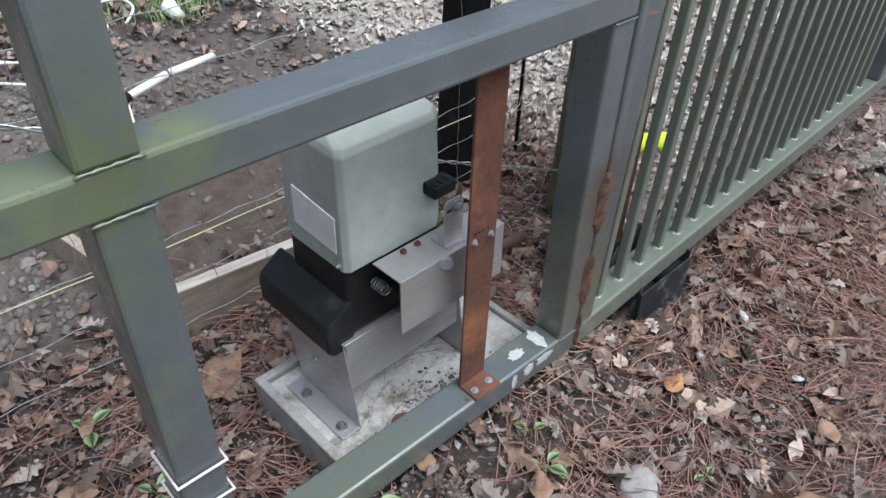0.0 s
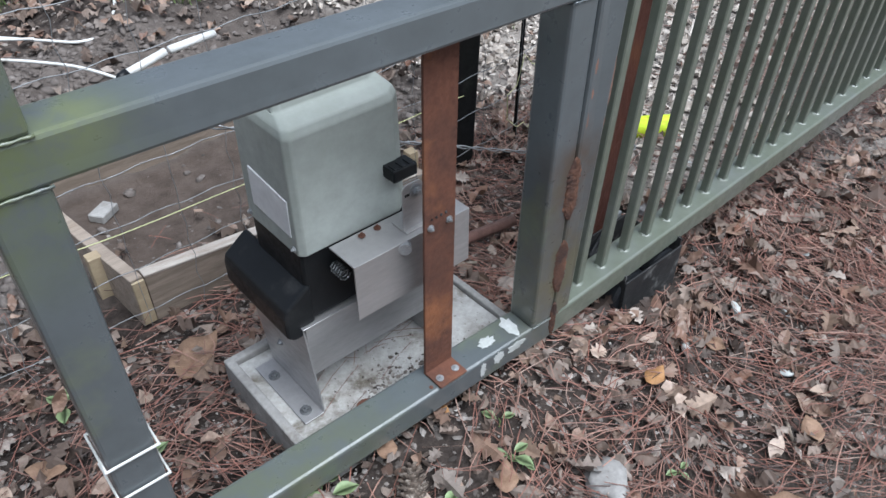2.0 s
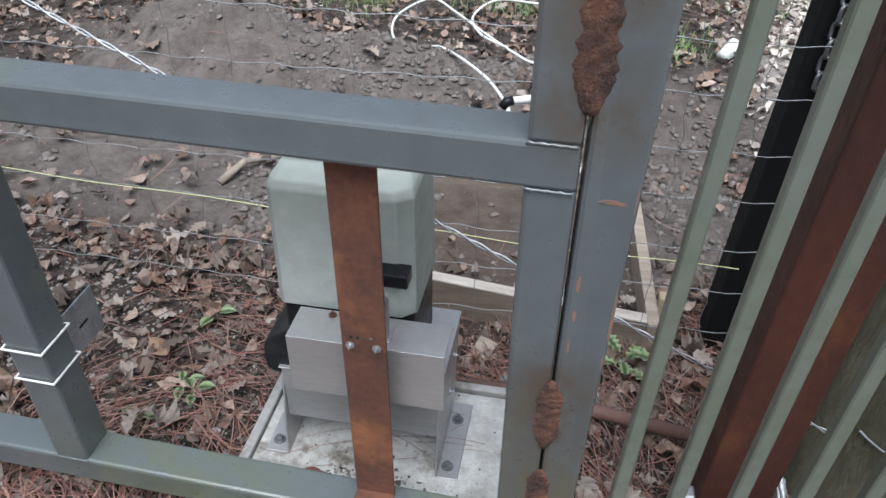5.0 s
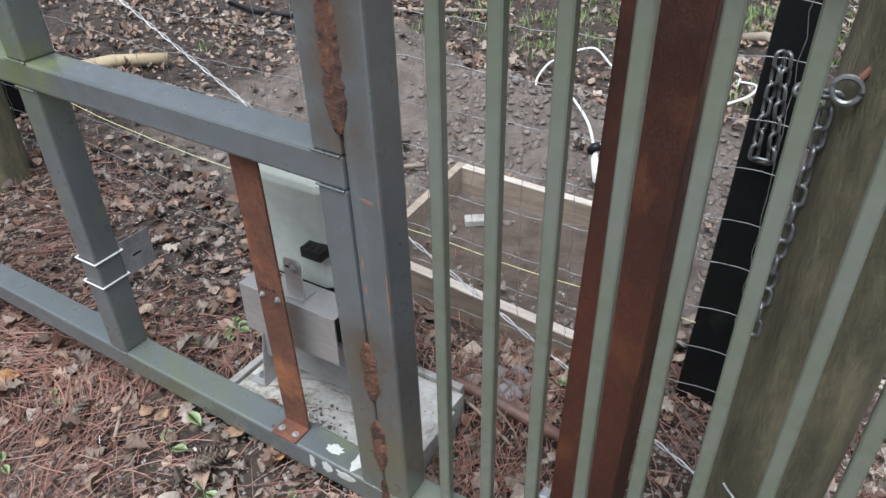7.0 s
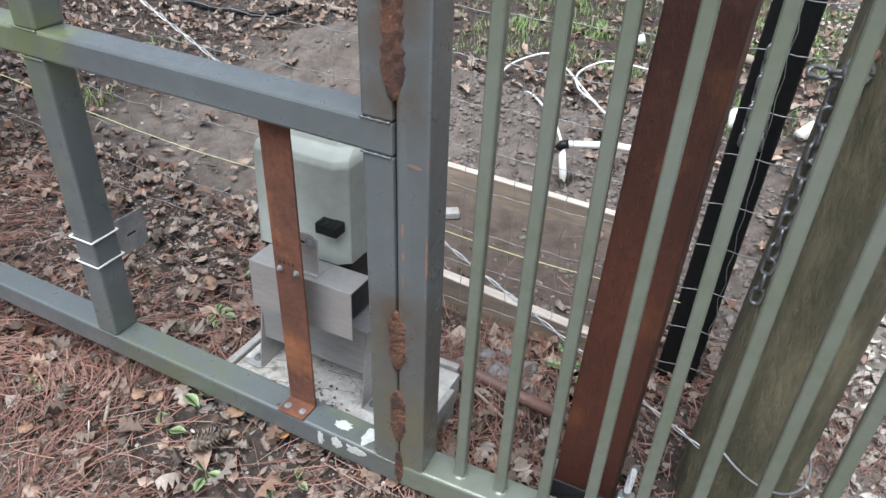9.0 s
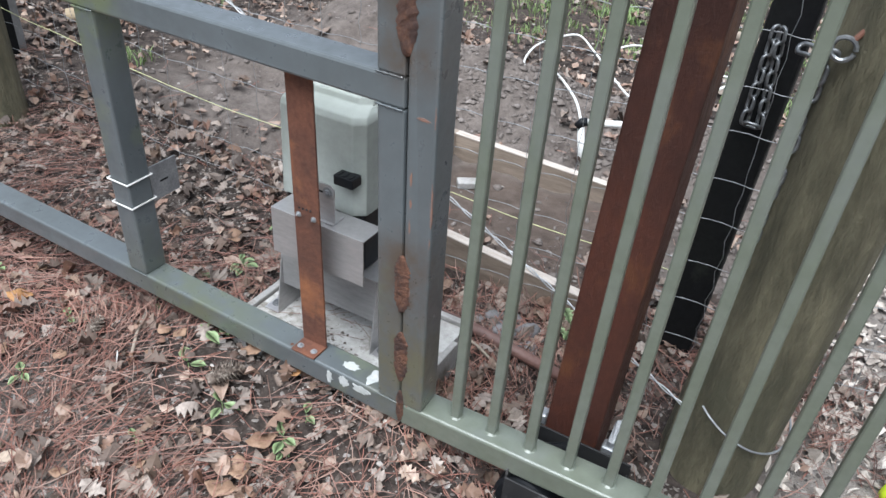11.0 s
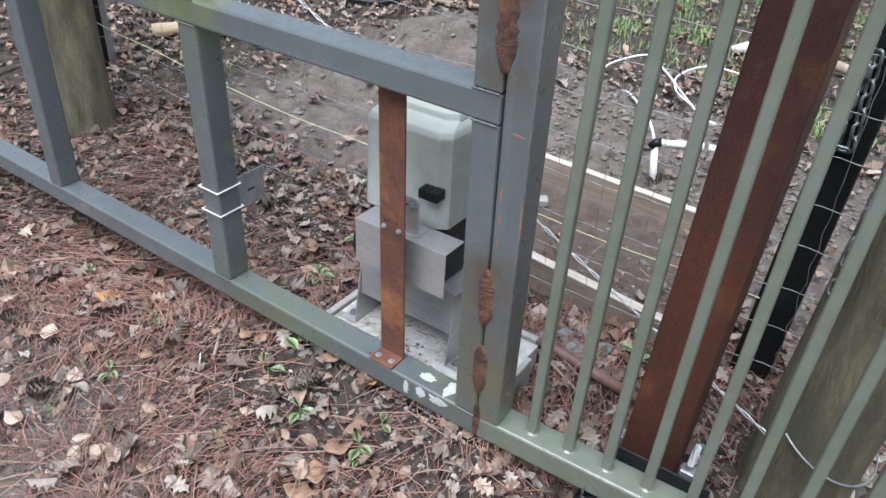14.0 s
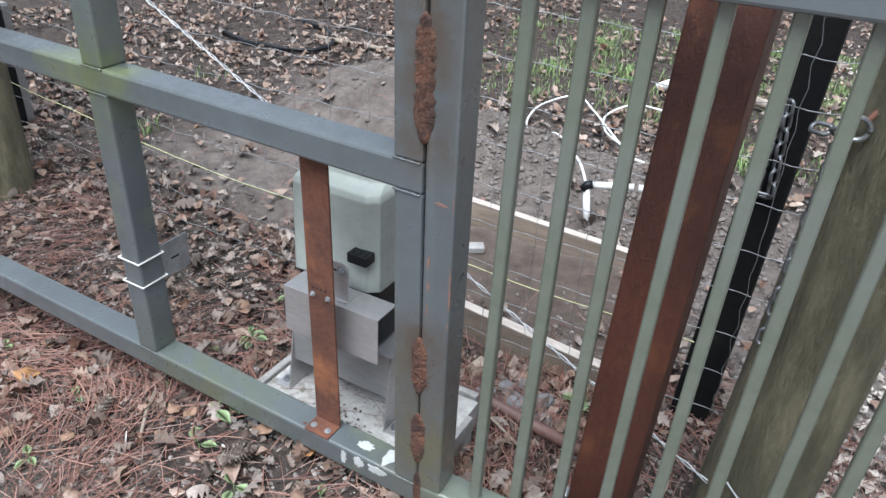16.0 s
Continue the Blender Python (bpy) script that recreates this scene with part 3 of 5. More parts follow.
for z in (0.12, 0.265, 0.41, 0.555, 0.70, 0.84, 0.98, 1.12, 1.26, 1.40):
    pts = []
    for k in range(95):
        x = -2.1 + 0.0442 * k
        pts.append((x, fence_y(x) + 0.003 * math.sin(5 * x + 9 * z), z + 0.006 * math.sin(2.1 * x + 20 * z) + 0.004 * math.sin(38 * x)))
    part("line_wire", rod(pts, 0.0014, 5), WIRE, fence)
for k in range(25):
    x = -2.02 + 0.1635 * k
    pts = [(x + 0.006 * math.sin(3 * j + k), fence_y(x) - 0.003, 0.06 + 0.056 * j) for j in range(25)]
    part("stay_wire", rod(pts, 0.0010, 5), WIRE, fence)
# netting panel carried on past the black post
side_fence = thing("wire_fence", (2.5, 2.1, 0), "galvanised woven wire fence past the black post", "wire fence")
for z in (0.12, 0.265, 0.41, 0.555, 0.70, 0.84, 0.98, 1.12, 1.26, 1.40):
    part("line_wire", rod([(2.06 + 0.1 * k, 2.068 + 0.02 * k, z + 0.006 * math.sin(1.3 * k + 9 * z)) for k in range(5)], 0.0014, 5), WIRE, side_fence)
for k in range(3):
    part("stay_wire", rod([(2.10 + 0.14 * k, 2.072 + 0.03 * k, 0.06 + 0.1 * j) for j in range(14)], 0.0010, 5), WIRE, side_fence)

# twisted brace wire between the log posts, and the yellow string line
brace = thing("brace_wire", (0, 1.8, 0), "twisted galvanised brace wire slung between log posts", "wire")
A, B = Vector((-1.50, 1.83, 1.80)), Vector((1.965, 1.60, 0.25))
for ph in (0, math.pi):
    pts = []
    for k in range(260):
        s = k / 259
        p = A.lerp(B, s)
        a = 95 * s * 2 * math.pi / 3 + ph
        pts.append(p + Vector((0, 0.004 * math.cos(a), 0.004 * math.sin(a))))
    part("strand", rod(pts, 0.0021, 5), ZINC, brace)
wrap = [(2.084 + 0.148 * math.cos(a), 1.70 + 0.148 * math.sin(a), 0.30 - 0.10 * math.sin((a + 2.1) * 0.9)) for a in np.linspace(-2.1, 0.6, 24)]
part("strand", rod(wrap, 0.003, 6), ZINC, brace)
pts = [(-2.0 + 0.1 * k, fence_y(-2.0 + 0.1 * k) - 0.008, 0.49 - 0.0036 * k + 0.004 * math.sin(k * 0.9)) for k in range(39)]
lone("string_line", rod(pts, 0.0017, 5), STRING, "yellow-green mason string tied along the fence wire", "string")
loop = [(2.15 + 0.085 * math.cos(0.52 * k) + 0.02 * math.sin(1.7 * k), 2.085 + 0.008 * math.sin(k), 0.23 + 0.15 * math.sin(0.52 * k) + 0.025 * math.sin(2.3 * k)) for k in range(13)]
lone("string_loop", rod(loop, 0.002, 5), STRING, "loose loop of yellow-green string hanging on fence", "string")


# ---- chains ----
def link_mesh(length, width, r):
    pts = []
    straight = length / 2 - width / 2
    for k in range(20):
        a = 2 * math.pi * k / 20
        c, s = math.cos(a), math.sin(a)
        pts.append(((width / 2 - r) * c, 0, (straight if s > 0 else -straight) + (width / 2 - r) * s))
    bm = rod(pts, r, 7, True)
    me = bpy.data.meshes.new("link")
    for f in bm.faces:
        f.smooth = True
    bm.to_mesh(me)
    bm.free()
    me.materials.append(CHAIN)
    return me


LINK = link_mesh(0.05, 0.032, 0.0048)


def chain(at, offsets, label):
    ob = thing("steel_chain", at, label, "chain", "chains on the posts")
    for i in range(len(offsets) - 1):
        a, b = Vector(offsets[i]), Vector(offsets[i + 1])
        d = b - a
        ln = new("link", LINK)
        ln.parent = ob
        q = d.to_track_quat("Z", "Y")
        ln.matrix_basis = Matrix.Translation((a + b) / 2) @ q.to_matrix().to_4x4() @ pose(0, 0, 0, 0, 0, 45 + 90 * (i % 2))
    return ob


c = chain((2.012, 1.628, 1.236), [(-0.0019 * k, -0.0005 * k - 0.002 * math.sin(k), -0.0385 * k) for k in range(15)], "weathered steel chain hanging on a log post")
c2 = chain((1.862, 2.074, 1.14), [(-0.0015 * k, -0.004, -0.0385 * k) for k in range(8)] + [(0.03 - 0.002 * k, -0.006, -0.27 + 0.0385 * k) for k in range(8)], "doubled steel chain hung on a black post")
hook = thing("eye_bolt", (2.04, 1.60, 1.255), "rusty eye bolt driven into a log post", "eye bolt")
part("shank", rod([(2.075, 1.625, 1.305), (2.045, 1.585, 1.262)], 0.006, 8), RUST, hook)
part("eye", rod([(2.034 + 0.022 * math.cos(a), 1.585, 1.246 + 0.022 * math.sin(a)) for a in np.linspace(0, 6.0, 18)], 0.005, 7), CHAIN, hook)
link3 = chain((1.955, 1.622, 1.222), [(0.0, 0, 0), (0.035, -0.018, 0.004), (0.075, -0.03, 0.012)], "short run of chain links at an eye bolt")

# ---- concrete pad ----
pad = thing("concrete_pad", (1.0, 1.42, 0), "stained pale concrete pad with whitewashed edging", "concrete pad")
bm = bmesh.new()
px, py = np.linspace(0.672, 1.275, 34), np.linspace(1.275, 1.640, 30)
grid = [[bm.verts.new((x, y, 0.160 + 0.002 * float(lumps(np.array(x), np.array(y), 18.0, 5)))) for x in px] for y in py]
for i in range(len(py) - 1):
    for j in range(len(px) - 1):
        bm.faces.new((grid[i][j], grid[i][j + 1], grid[i + 1][j + 1], grid[i + 1][j]))
low = bmesh.ops.extrude_face_region(bm, geom=bm.faces[:])
for v in [g for g in low["geom"] if isinstance(g, bmesh.types.BMVert)]:
    v.co.z = -0.04
bmesh.ops.recalc_face_normals(bm, faces=bm.faces[:])
part("slab", bm, CONCRETE, pad, smooth=False)
for args in ((0.645, 0.669, 1.27, 1.655), (1.278, 1.298, 1.27, 1.56)):
    part("edging", block(*args, -0.03, 0.174, 0.004, 2), STRIP, pad)
part("edging", block(0.645, 1.265, 1.643, 1.666, -0.03, 0.176, 0.004, 2), STRIP, pad)
part("edging", block(0.672, 1.275, 1.255, 1.273, -0.03, 0.110, 0.005, 2), STRIP, pad)

# ---- gate opener ----
opener = thing("gate_opener", (0.91, 1.51, 0.162), "grey electric gate opener on a stainless stand", "gate opener")
for x0, x1 in ((0.748, 0.752), (1.098, 1.102)):
    leg = part("side_leg", prism([(1.372, 0.163), (1.60, 0.163), (1.665, 0.41), (1.412, 0.41)], "x", x0, x1, 0.0008), STEEL, opener)
    f0, f1 = (0.696, 0.748) if x0 < 0.9 else (1.102, 1.15)
    part("foot", block(f0, f1, 1.372, 1.60, 0.1625, 0.1665, 0.001, 1), STEEL, leg)
    for y in (1.404, 1.545):
        part("anchor_bolt", bolt((f0 + f1) / 2 - 0.004, y, 0.1665, (0, 0, 1), 0.009, 0.010), CHAIN, leg)
    for y, z in ((1.58, 0.35), (1.535, 0.275)):
        part("bolt", bolt(x0 if x0 < 0.9 else x1, y, z, (-1 if x0 < 0.9 else 1, 0, 0), 0.006, 0.004), ZINC, leg)
part("cross_plate", block(0.752, 1.098, 1.405, 1.409, 0.262, 0.41, 0.001, 1), STEEL, opener)
part("cross_plate", block(0.752, 1.098, 1.635, 1.639, 0.262, 0.41, 0.001, 1), STEEL, opener)
part("deck", block(0.745, 1.105, 1.403, 1.665, 0.41, 0.414, 0.001, 1), STEEL, opener)
body = part("motor_body", block(0.774, 1.046, 1.416, 1.617, 0.414, 0.606, 0.012, 3), BLACK, opener, "black motor housing")
part("terminal_housing", prism([(0.785, 0.515), (0.775, 0.515), (0.718, 0.475), (0.712, 0.455), (0.712, 0.40), (0.728, 0.386), (0.772, 0.386), (0.785, 0.42)], "y", 1.412, 1.68, 0.006), BLACK, body)


def hood():
    """The cover: upright walls that lean in a little, chamfered front corners, and a raised lid behind a sloping front shelf."""
    bm = bmesh.new()
    rings = []
    for z, side, front, back in ((0.600, 0.0, 0.0, 0.0), (0.868, 0.004, 0.004, 0.003), (0.884, 0.009, 0.011, 0.006), (0.896, 0.018, 0.040, 0.010), (0.901, 0.020, 0.054, 0.012), (0.919, 0.023, 0.058, 0.016), (0.927, 0.034, 0.072, 0.026)):
        x0, x1, y0, y1 = 0.768 + side, 1.052 - side, 1.403 + front, 1.622 - back
        k = 0.030
        rings.append([bm.verts.new((x, y, z)) for x, y in ((x0 + 0.012, y0), (x1 - k, y0), (x1, y0 + 0.024), (x1, y1 - 0.014), (x1 - 0.014, y1), (x0 + 0.014, y1), (x0, y1 - 0.014), (x0, y0 + 0.012))])
    for lo, hi in zip(rings, rings[1:]):
        for k in range(8):
            bm.faces.new((lo[k], lo[(k + 1) % 8], hi[(k + 1) % 8], hi[k]))
    bm.faces.new(rings[0][::-1])
    bm.faces.new(rings[-1])
    bmesh.ops.recalc_face_normals(bm, faces=bm.faces[:])
    bmesh.ops.bevel(bm, geom=bm.edges[:], offset=0.0035, segments=2, profile=0.5, affect="EDGES")
    return bm


cover = part("cover", hood(), COVER, opener, "grey-green plastic cover", "rounded")
part("label", prism([(1.430, 0.642), (1.575, 0.650), (1.572, 0.744), (1.428, 0.729)], "x", 0.7670, 0.771), PAPER, cover, "blank white sticker")
for y in (1.426, 1.60):
    part("screw", bolt(0.768, y, 0.614, (-1, 0, 0), 0.0045, 0.002), ZINC, cover)
for x in (0.895, 0.935):
    part("screw", bolt(x, 1.370, 0.616, (0, 0, 1), 0.005, 0.003), RUST, opener)
latch = part("latch", block(0.984, 1.046, 1.368, 1.410, 0.704, 0.733, 0.003, 2), BLACK, cover, "black release latch")
for k in range(3):
    part("rib", block(0.989 + 0.019 * k, 1.000 + 0.019 * k, 1.371, 1.395, 0.732, 0.7355, 0.001, 1), BLACK, latch)
shield = part("chain_shield", prism([(1.298, 0.472), (1.302, 0.472), (1.302, 0.610), (1.386, 0.610), (1.386, 0.614), (1.298, 0.614)], "x", 0.824, 1.130, 0.0008), STEEL, opener, "folded stainless chain shield")
tab = part("switch_tab", prism([(0.968, 0.615), (1.022, 0.615), (1.022, 0.718), (1.012, 0.728), (0.976, 0.728), (0.968, 0.718)], "y", 1.322, 1.326, 0.0008), STEEL, opener)
part("foot", block(0.968, 1.022, 1.312, 1.365, 0.6145, 0.6185, 0.001, 1), STEEL, tab)
part("bolt", bolt(1.003, 1.322, 0.706, (0, -1, 0), 0.010, 0.006), ZINC, tab)
part("slot", block(0.974, 0.986, 1.3214, 1.3266, 0.700, 0.706), BLACK, tab)
part("bolt", rod([(0.958, 1.31, 0.60), (0.945, 1.29, 0.60)], 0.014, 12), ZINC, shield)
part("sprocket", rod([(0.955, 1.420, 0.51), (0.955, 1.34, 0.51)], 0.06, 24), BLACK, body, "black chain sprocket")
part("coil", rod([(0.85 + 0.012 * math.cos(0.9 * k), 1.418 - 0.0012 * k, 0.53 + 0.012 * math.sin(0.9 * k)) for k in range(36)], 0.0025, 6), CHAIN, body, "coiled spring")

lone("pipe", rod([(1.12, 1.715, 0.115), (1.30, 1.715, 0.11), (1.70, 1.69, 0.075)], 0.019, 12), PIPE_RUST, "brown rusty pipe lying from pad to post", "pipe", smooth=True)

# ---- lumber form in the dug ground ----
form = thing("lumber_form", (1.08, 2.5, 0.05), "square form of weathered lumber set in dug soil", "lumber form")
FL, FR, BR, BL = Vector((0.585, 2.08, 0.195)), Vector((1.64, 2.07, 0.105)), Vector((1.585, 2.935, 0.11)), Vector((0.49, 2.93, 0.16))


def plank(a, b, inward, tall, thick=0.038):
    d = (b - a).normalized()
    side = Vector((-d.y, d.x, 0)).normalized() * inward
    bm = bmesh.new()
    vs = []
    for p in (a, b):
        for off, z in ((0, 0), (thick, 0), (thick, -tall), (0, -tall)):
            vs.append(bm.verts.new(p + side * off + Vector((0, 0, z))))
    for f in ((0, 1, 2, 3), (7, 6, 5, 4), (0, 4, 5, 1), (1, 5, 6, 2), (2, 6, 7, 3), (3, 7, 4, 0)):
        bm.faces.new([vs[i] for i in f])
    bmesh.ops.recalc_face_normals(bm, faces=bm.faces[:])
    bmesh.ops.bevel(bm, geom=bm.edges[:], offset=0.003, segments=2, profile=0.5, affect="EDGES")
    return bm


ex = Vector((0.04, 0, -0.003))
part("board", plank(FL + ex, FR - ex, 1, 0.184), LUMBER_WET, form, "damp soiled board")
part("board", plank(BL + ex, BR - ex, -1, 0.235), LUMBER_WET, form, "damp soiled board")
part("board", plank(FL, BL, -1, 0.184), LUMBER, form, "sun-bleached board")
part("board", plank(FR, BR, 1, 0.184), LUMBER, form)
# Pale caps: bleached wood, with sky light on the board tops painted in.
SKYLIT_TOP = surface("bleached_skylit_board_top", (0.50, 0.45, 0.40), (0.36, 0.31, 0.27), 6.0, 0.8, 0.0, (0.26, 0.21, 0.17), 5.0, (0.58, 0.72), 0.4, 0.001, (1, 8, 8))
for a, b, inward in ((FL + ex, FR - ex, 1), (BL + ex, BR - ex, -1)):
    rise = Vector((0, -0.0015 * inward, 0.003))
    part("worn_edge", plank(a + rise, b + rise, inward, 0.008, 0.041), SKYLIT_TOP, form, "worn bleached top edge with sky light painted in")
for x, y, z in ((0.552, 2.27, 0.19), (1.655, 2.17, 0.14), (0.462, 2.85, 0.18)):
    part("stake", block(x - 0.02, x + 0.02, y - 0.02, y + 0.02, -0.05, z, 0.002, 1), LUMBER_END, form, "pale wooden stake")
part("cut_end", block(0.586, 0.621, 2.068, 2.0775, 0.035, 0.190, 0.001, 1), LUMBER_END, form, "fresh yellow cut end")

# ---- litter on the ground: leaves, pine straw, crumbs, clods, grass ----
def leaf_template(kind):
    """Outline of a leaf about 1 long in x, fanned from its midrib; returns points and triangles."""
    if kind == "oak":
        w = [0.0, 0.06, 0.20, 0.12, 0.30, 0.15, 0.34, 0.17, 0.22, 0.0]
    elif kind == "broad":
        w = [0.0, 0.10, 0.19, 0.25, 0.28, 0.27, 0.23, 0.16, 0.08, 0.0]
    else:
        w = [0.0, 0.05, 0.10, 0.13, 0.15, 0.15, 0.13, 0.09, 0.05, 0.0]
    xs = np.linspace(-0.5, 0.5, len(w))
    mid = [(x, 0.0) for x in xs]
    up = [(x + (0.03 if kind == "oak" and i % 2 == 0 else 0.0), k) for i, (x, k) in enumerate(zip(xs[1:-1], w[1:-1]))]
    dn = [(x, -k) for x, k in zip(xs[1:-1], w[1:-1])]
    pts = np.array(mid + up + dn)
    n = len(w)
    tris = []
    for off in (n, n + n - 2):
        idx = [0] + [off + i for i in range(n - 2)] + [n - 1]
        for i in range(n - 1):
            a, b, c, d = i, i + 1, idx[i + 1], idx[i]
            if c != b:
                tris.append((a, b, c))
            if d != a:
                tris.append((a, c, d))
    return pts, np.array(tris)


def rotations(yaw, tilt, axis):
    """Matrices: a turn about z, then a tilt about a level axis."""
    cy, sy = np.cos(yaw), np.sin(yaw)
    z0 = np.zeros_like(cy)
    z1 = np.ones_like(cy)
    Rz = np.stack([np.stack([cy, -sy, z0], -1), np.stack([sy, cy, z0], -1), np.stack([z0, z0, z1], -1)], -2)
    ux, uy = np.cos(axis), np.sin(axis)
    c, s = np.cos(tilt), np.sin(tilt)
    T = np.stack([np.stack([c + ux * ux * (1 - c), ux * uy * (1 - c), uy * s], -1), np.stack([ux * uy * (1 - c), c + uy * uy * (1 - c), -ux * s], -1), np.stack([-uy * s, ux * s, c], -1)], -2)
    return T @ Rz


def stuff(name, verts, faces, material, label, category, smooth=False):
    me = bpy.data.meshes.new(name)
    me.from_pydata(verts.tolist(), [], faces.tolist())
    if smooth:
        me.polygons.foreach_set("use_smooth", np.ones(len(faces), bool))
    me.materials.append(material)
    return tagged(new(name, me), label, category, kind="stuff")


def clear_of_things(x, y):
    """False where the pad, the posts or the form's boards stand."""
    ok = ~((x > 0.64) & (x < 1.30) & (y > 1.25) & (y < 1.67))
    ok &= (x - 2.071) ** 2 + (y - 1.70) ** 2 > 0.155 ** 2
    ok &= (x + 1.57) ** 2 + (y - 1.91) ** 2 > 0.16 ** 2
    ok &= ~((x > 1.62) & (x < 1.92) & (y > 1.14) & (y < 1.39))
    ok &= ~((x > 1.63) & (x < 1.85) & (y > 1.36) & (y < 1.55))
    edge = (x > 0.50) & (x < 1.66) & (y > 2.06) & (y < 2.99) & ~((x > 0.60) & (x < 1.57) & (y > 2.14) & (y < 2.90))
    return ok & ~edge


def strewn(count, keep, seed, box=(-3.2, 5.2, -1.2, 7.5)):
    """Places spread over the ground, thinned by keep(x, y) from 0 to 1."""
    r = np.random.default_rng(seed)
    x, y = r.uniform(box[0], box[1], count), r.uniform(box[2], box[3], count)
    rim = np.minimum(np.minimum(x - box[0], box[1] - x), np.minimum(y - box[2], box[3] - y))
    fade = smoothstep(0.0, 0.5, rim + 0.25 * lumps(x, y, 2.3, 17))
    k = (r.random(count) < keep(x, y) * fade) & clear_of_things(x, y)
    return x[k], y[k]


def in_form(x, y):
    return (x > 0.58) & (x < 1.58) & (y > 2.12) & (y < 2.92)


def litter_keep(x, y):
    k = 0.85 - 0.75 * dug(x, y) - 0.62 * sandy(x, y)
    k *= (0.7 + 0.45 * lumps(x, y, 3.0, 11)) * (0.65 + 0.5 * smoothstep(0.3, 1.3, x))
    k = np.where(in_form(x, y), 0.03, k) - 0.7 * smoothstep(2.1, 2.6, x) * smoothstep(1.3, 1.6, y)
    return np.clip(k, 0.02, 1) * np.where(y > 4.5, 0.75, 1.0)


def straw_keep(x, y):
    k = 0.55 - 0.8 * dug(x, y) - 0.2 * sandy(x, y) + 0.6 * lumps(x, y, 2.8, 12)
    k = np.where(in_form(x, y), 0.0, k) * (1 - 0.75 * smoothstep(2.0, 2.6, y))
    k *= 1 - 0.5 * smoothstep(2.2, 3.0, x)
    k *= 1 - 0.55 * smoothstep(0.9, 0.4, x) * smoothstep(1.2, 1.4, y)
    return np.clip(k, 0.03, 1)


def make_leaves(name, kind, count, size, seed, label, material=LITTER, keep=litter_keep, box=(-3.2, 5.2, -1.2, 7.5)):
    pts, tris = leaf_template(kind)
    x, y = strewn(count, keep, seed, box)
    r = np.random.default_rng(seed + 100)
    n = len(x)
    s = r.uniform(size[0], size[1], n) * (0.75 + 0.5 * r.random(n))
    curl, fold, wave = r.normal(0, 0.55, n), r.normal(0.0, 0.65, n), r.normal(0, 0.10, n)
    px, py = pts[:, 0][None], pts[:, 1][None]
    lx = np.broadcast_to(px, (n, len(pts))) * 1.0
    ly = py * r.uniform(0.7, 1.15, n)[:, None]
    lz = curl[:, None] * px ** 2 + fold[:, None] * np.abs(py) + wave[:, None] * np.sin(9 * px + 7 * py + r.uniform(0, 6, n)[:, None])
    lx = lx * (1 - 0.3 * np.abs(curl)[:, None] * np.abs(px))
    P = np.stack([lx, ly, lz], -1) * s[:, None, None]
    R = rotations(r.uniform(0, 2 * np.pi, n), np.abs(r.normal(0, 0.38, n)), r.uniform(0, 2 * np.pi, n))
    P = np.einsum("nij,nkj->nki", R, P)
    lift = -0.6 * P[:, :, 2].min(1) + 0.004 + 0.022 * r.random(n) + (0.014 if size[1] > 0.08 else 0.0)
    P += np.stack([x, y, height(x, y) + lift], -1)[:, None]
    F = tris[None] + (np.arange(n) * len(pts))[:, None, None]
    stuff(name, P.reshape(-1, 3), F.reshape(-1, 3), material, label, "leaf litter")


NEAR, FAR = (-2.6, 5.2, -0.25, 2.6), (-4.6, 5.4, -1.2, 10.5)
BIG = scattered("large_dry_leaves", [(0.0651, 0.03738, 0.02654), (0.2167, 0.1336, 0.09492), (0.3032, 0.2134, 0.1613), (0.1226, 0.05678, 0.03679), (0.3755, 0.2806, 0.2184), (0.1739, 0.08308, 0.05074), (0.2604, 0.1873, 0.1462)], 0.5)
make_leaves("fallen_oak_leaves", "oak", 3200, (0.045, 0.09), 21, "curled brown lobed oak leaves strewn over soil", box=NEAR)
make_leaves("fallen_broad_leaves", "broad", 5200, (0.03, 0.07), 22, "dry tan and brown broad leaves strewn over soil", box=NEAR)
make_leaves("fallen_narrow_leaves", "narrow", 6000, (0.025, 0.055), 23, "narrow dry brown leaves strewn over soil", box=NEAR)
def far_keep(x, y):
    return litter_keep(x, y) * np.where(y < 2.2, 0.22, 1.0) * (1 - 0.6 * smoothstep(4.6, 5.0, y) * smoothstep(-1.0, -0.4, x) * (1 - smoothstep(2.3, 2.9, x)))


make_leaves("fallen_oak_leaves", "oak", 24000, (0.06, 0.10), 24, "curled brown lobed oak leaves over far ground", keep=far_keep, box=FAR)
make_leaves("fallen_broad_leaves", "broad", 24000, (0.045, 0.085), 25, "dry tan and brown broad leaves over far ground", BIG, far_keep, FAR)

make_leaves("fallen_broad_leaves", "broad", 1500, (0.045, 0.08), 28, "large curled tan and red-brown leaves on straw", BIG, box=(-2.6, 4.6, -0.2, 2.5))
make_leaves("fallen_oak_leaves", "oak", 520, (0.065, 0.105), 29, "large lobed tan oak leaves lying on straw", BIG, box=(-2.6, 4.6, -0.2, 2.5))

make_leaves("fallen_broad_leaves", "broad", 1100, (0.045, 0.08), 30, "curled brown leaves heaped behind the gate", BIG, box=(-2.6, 0.9, 1.1, 2.5))
make_leaves("fallen_oak_leaves", "oak", 700, (0.05, 0.09), 31, "lobed brown oak leaves heaped behind the gate", box=(-2.6, 0.9, 1.1, 2.5))


def faded_keep(x, y):
    return np.clip(smoothstep(2.0, 2.5, x) * smoothstep(1.25, 1.5, y) * 0.9 + smoothstep(4.6, 5.6, y) * 0.12, 0, 1)


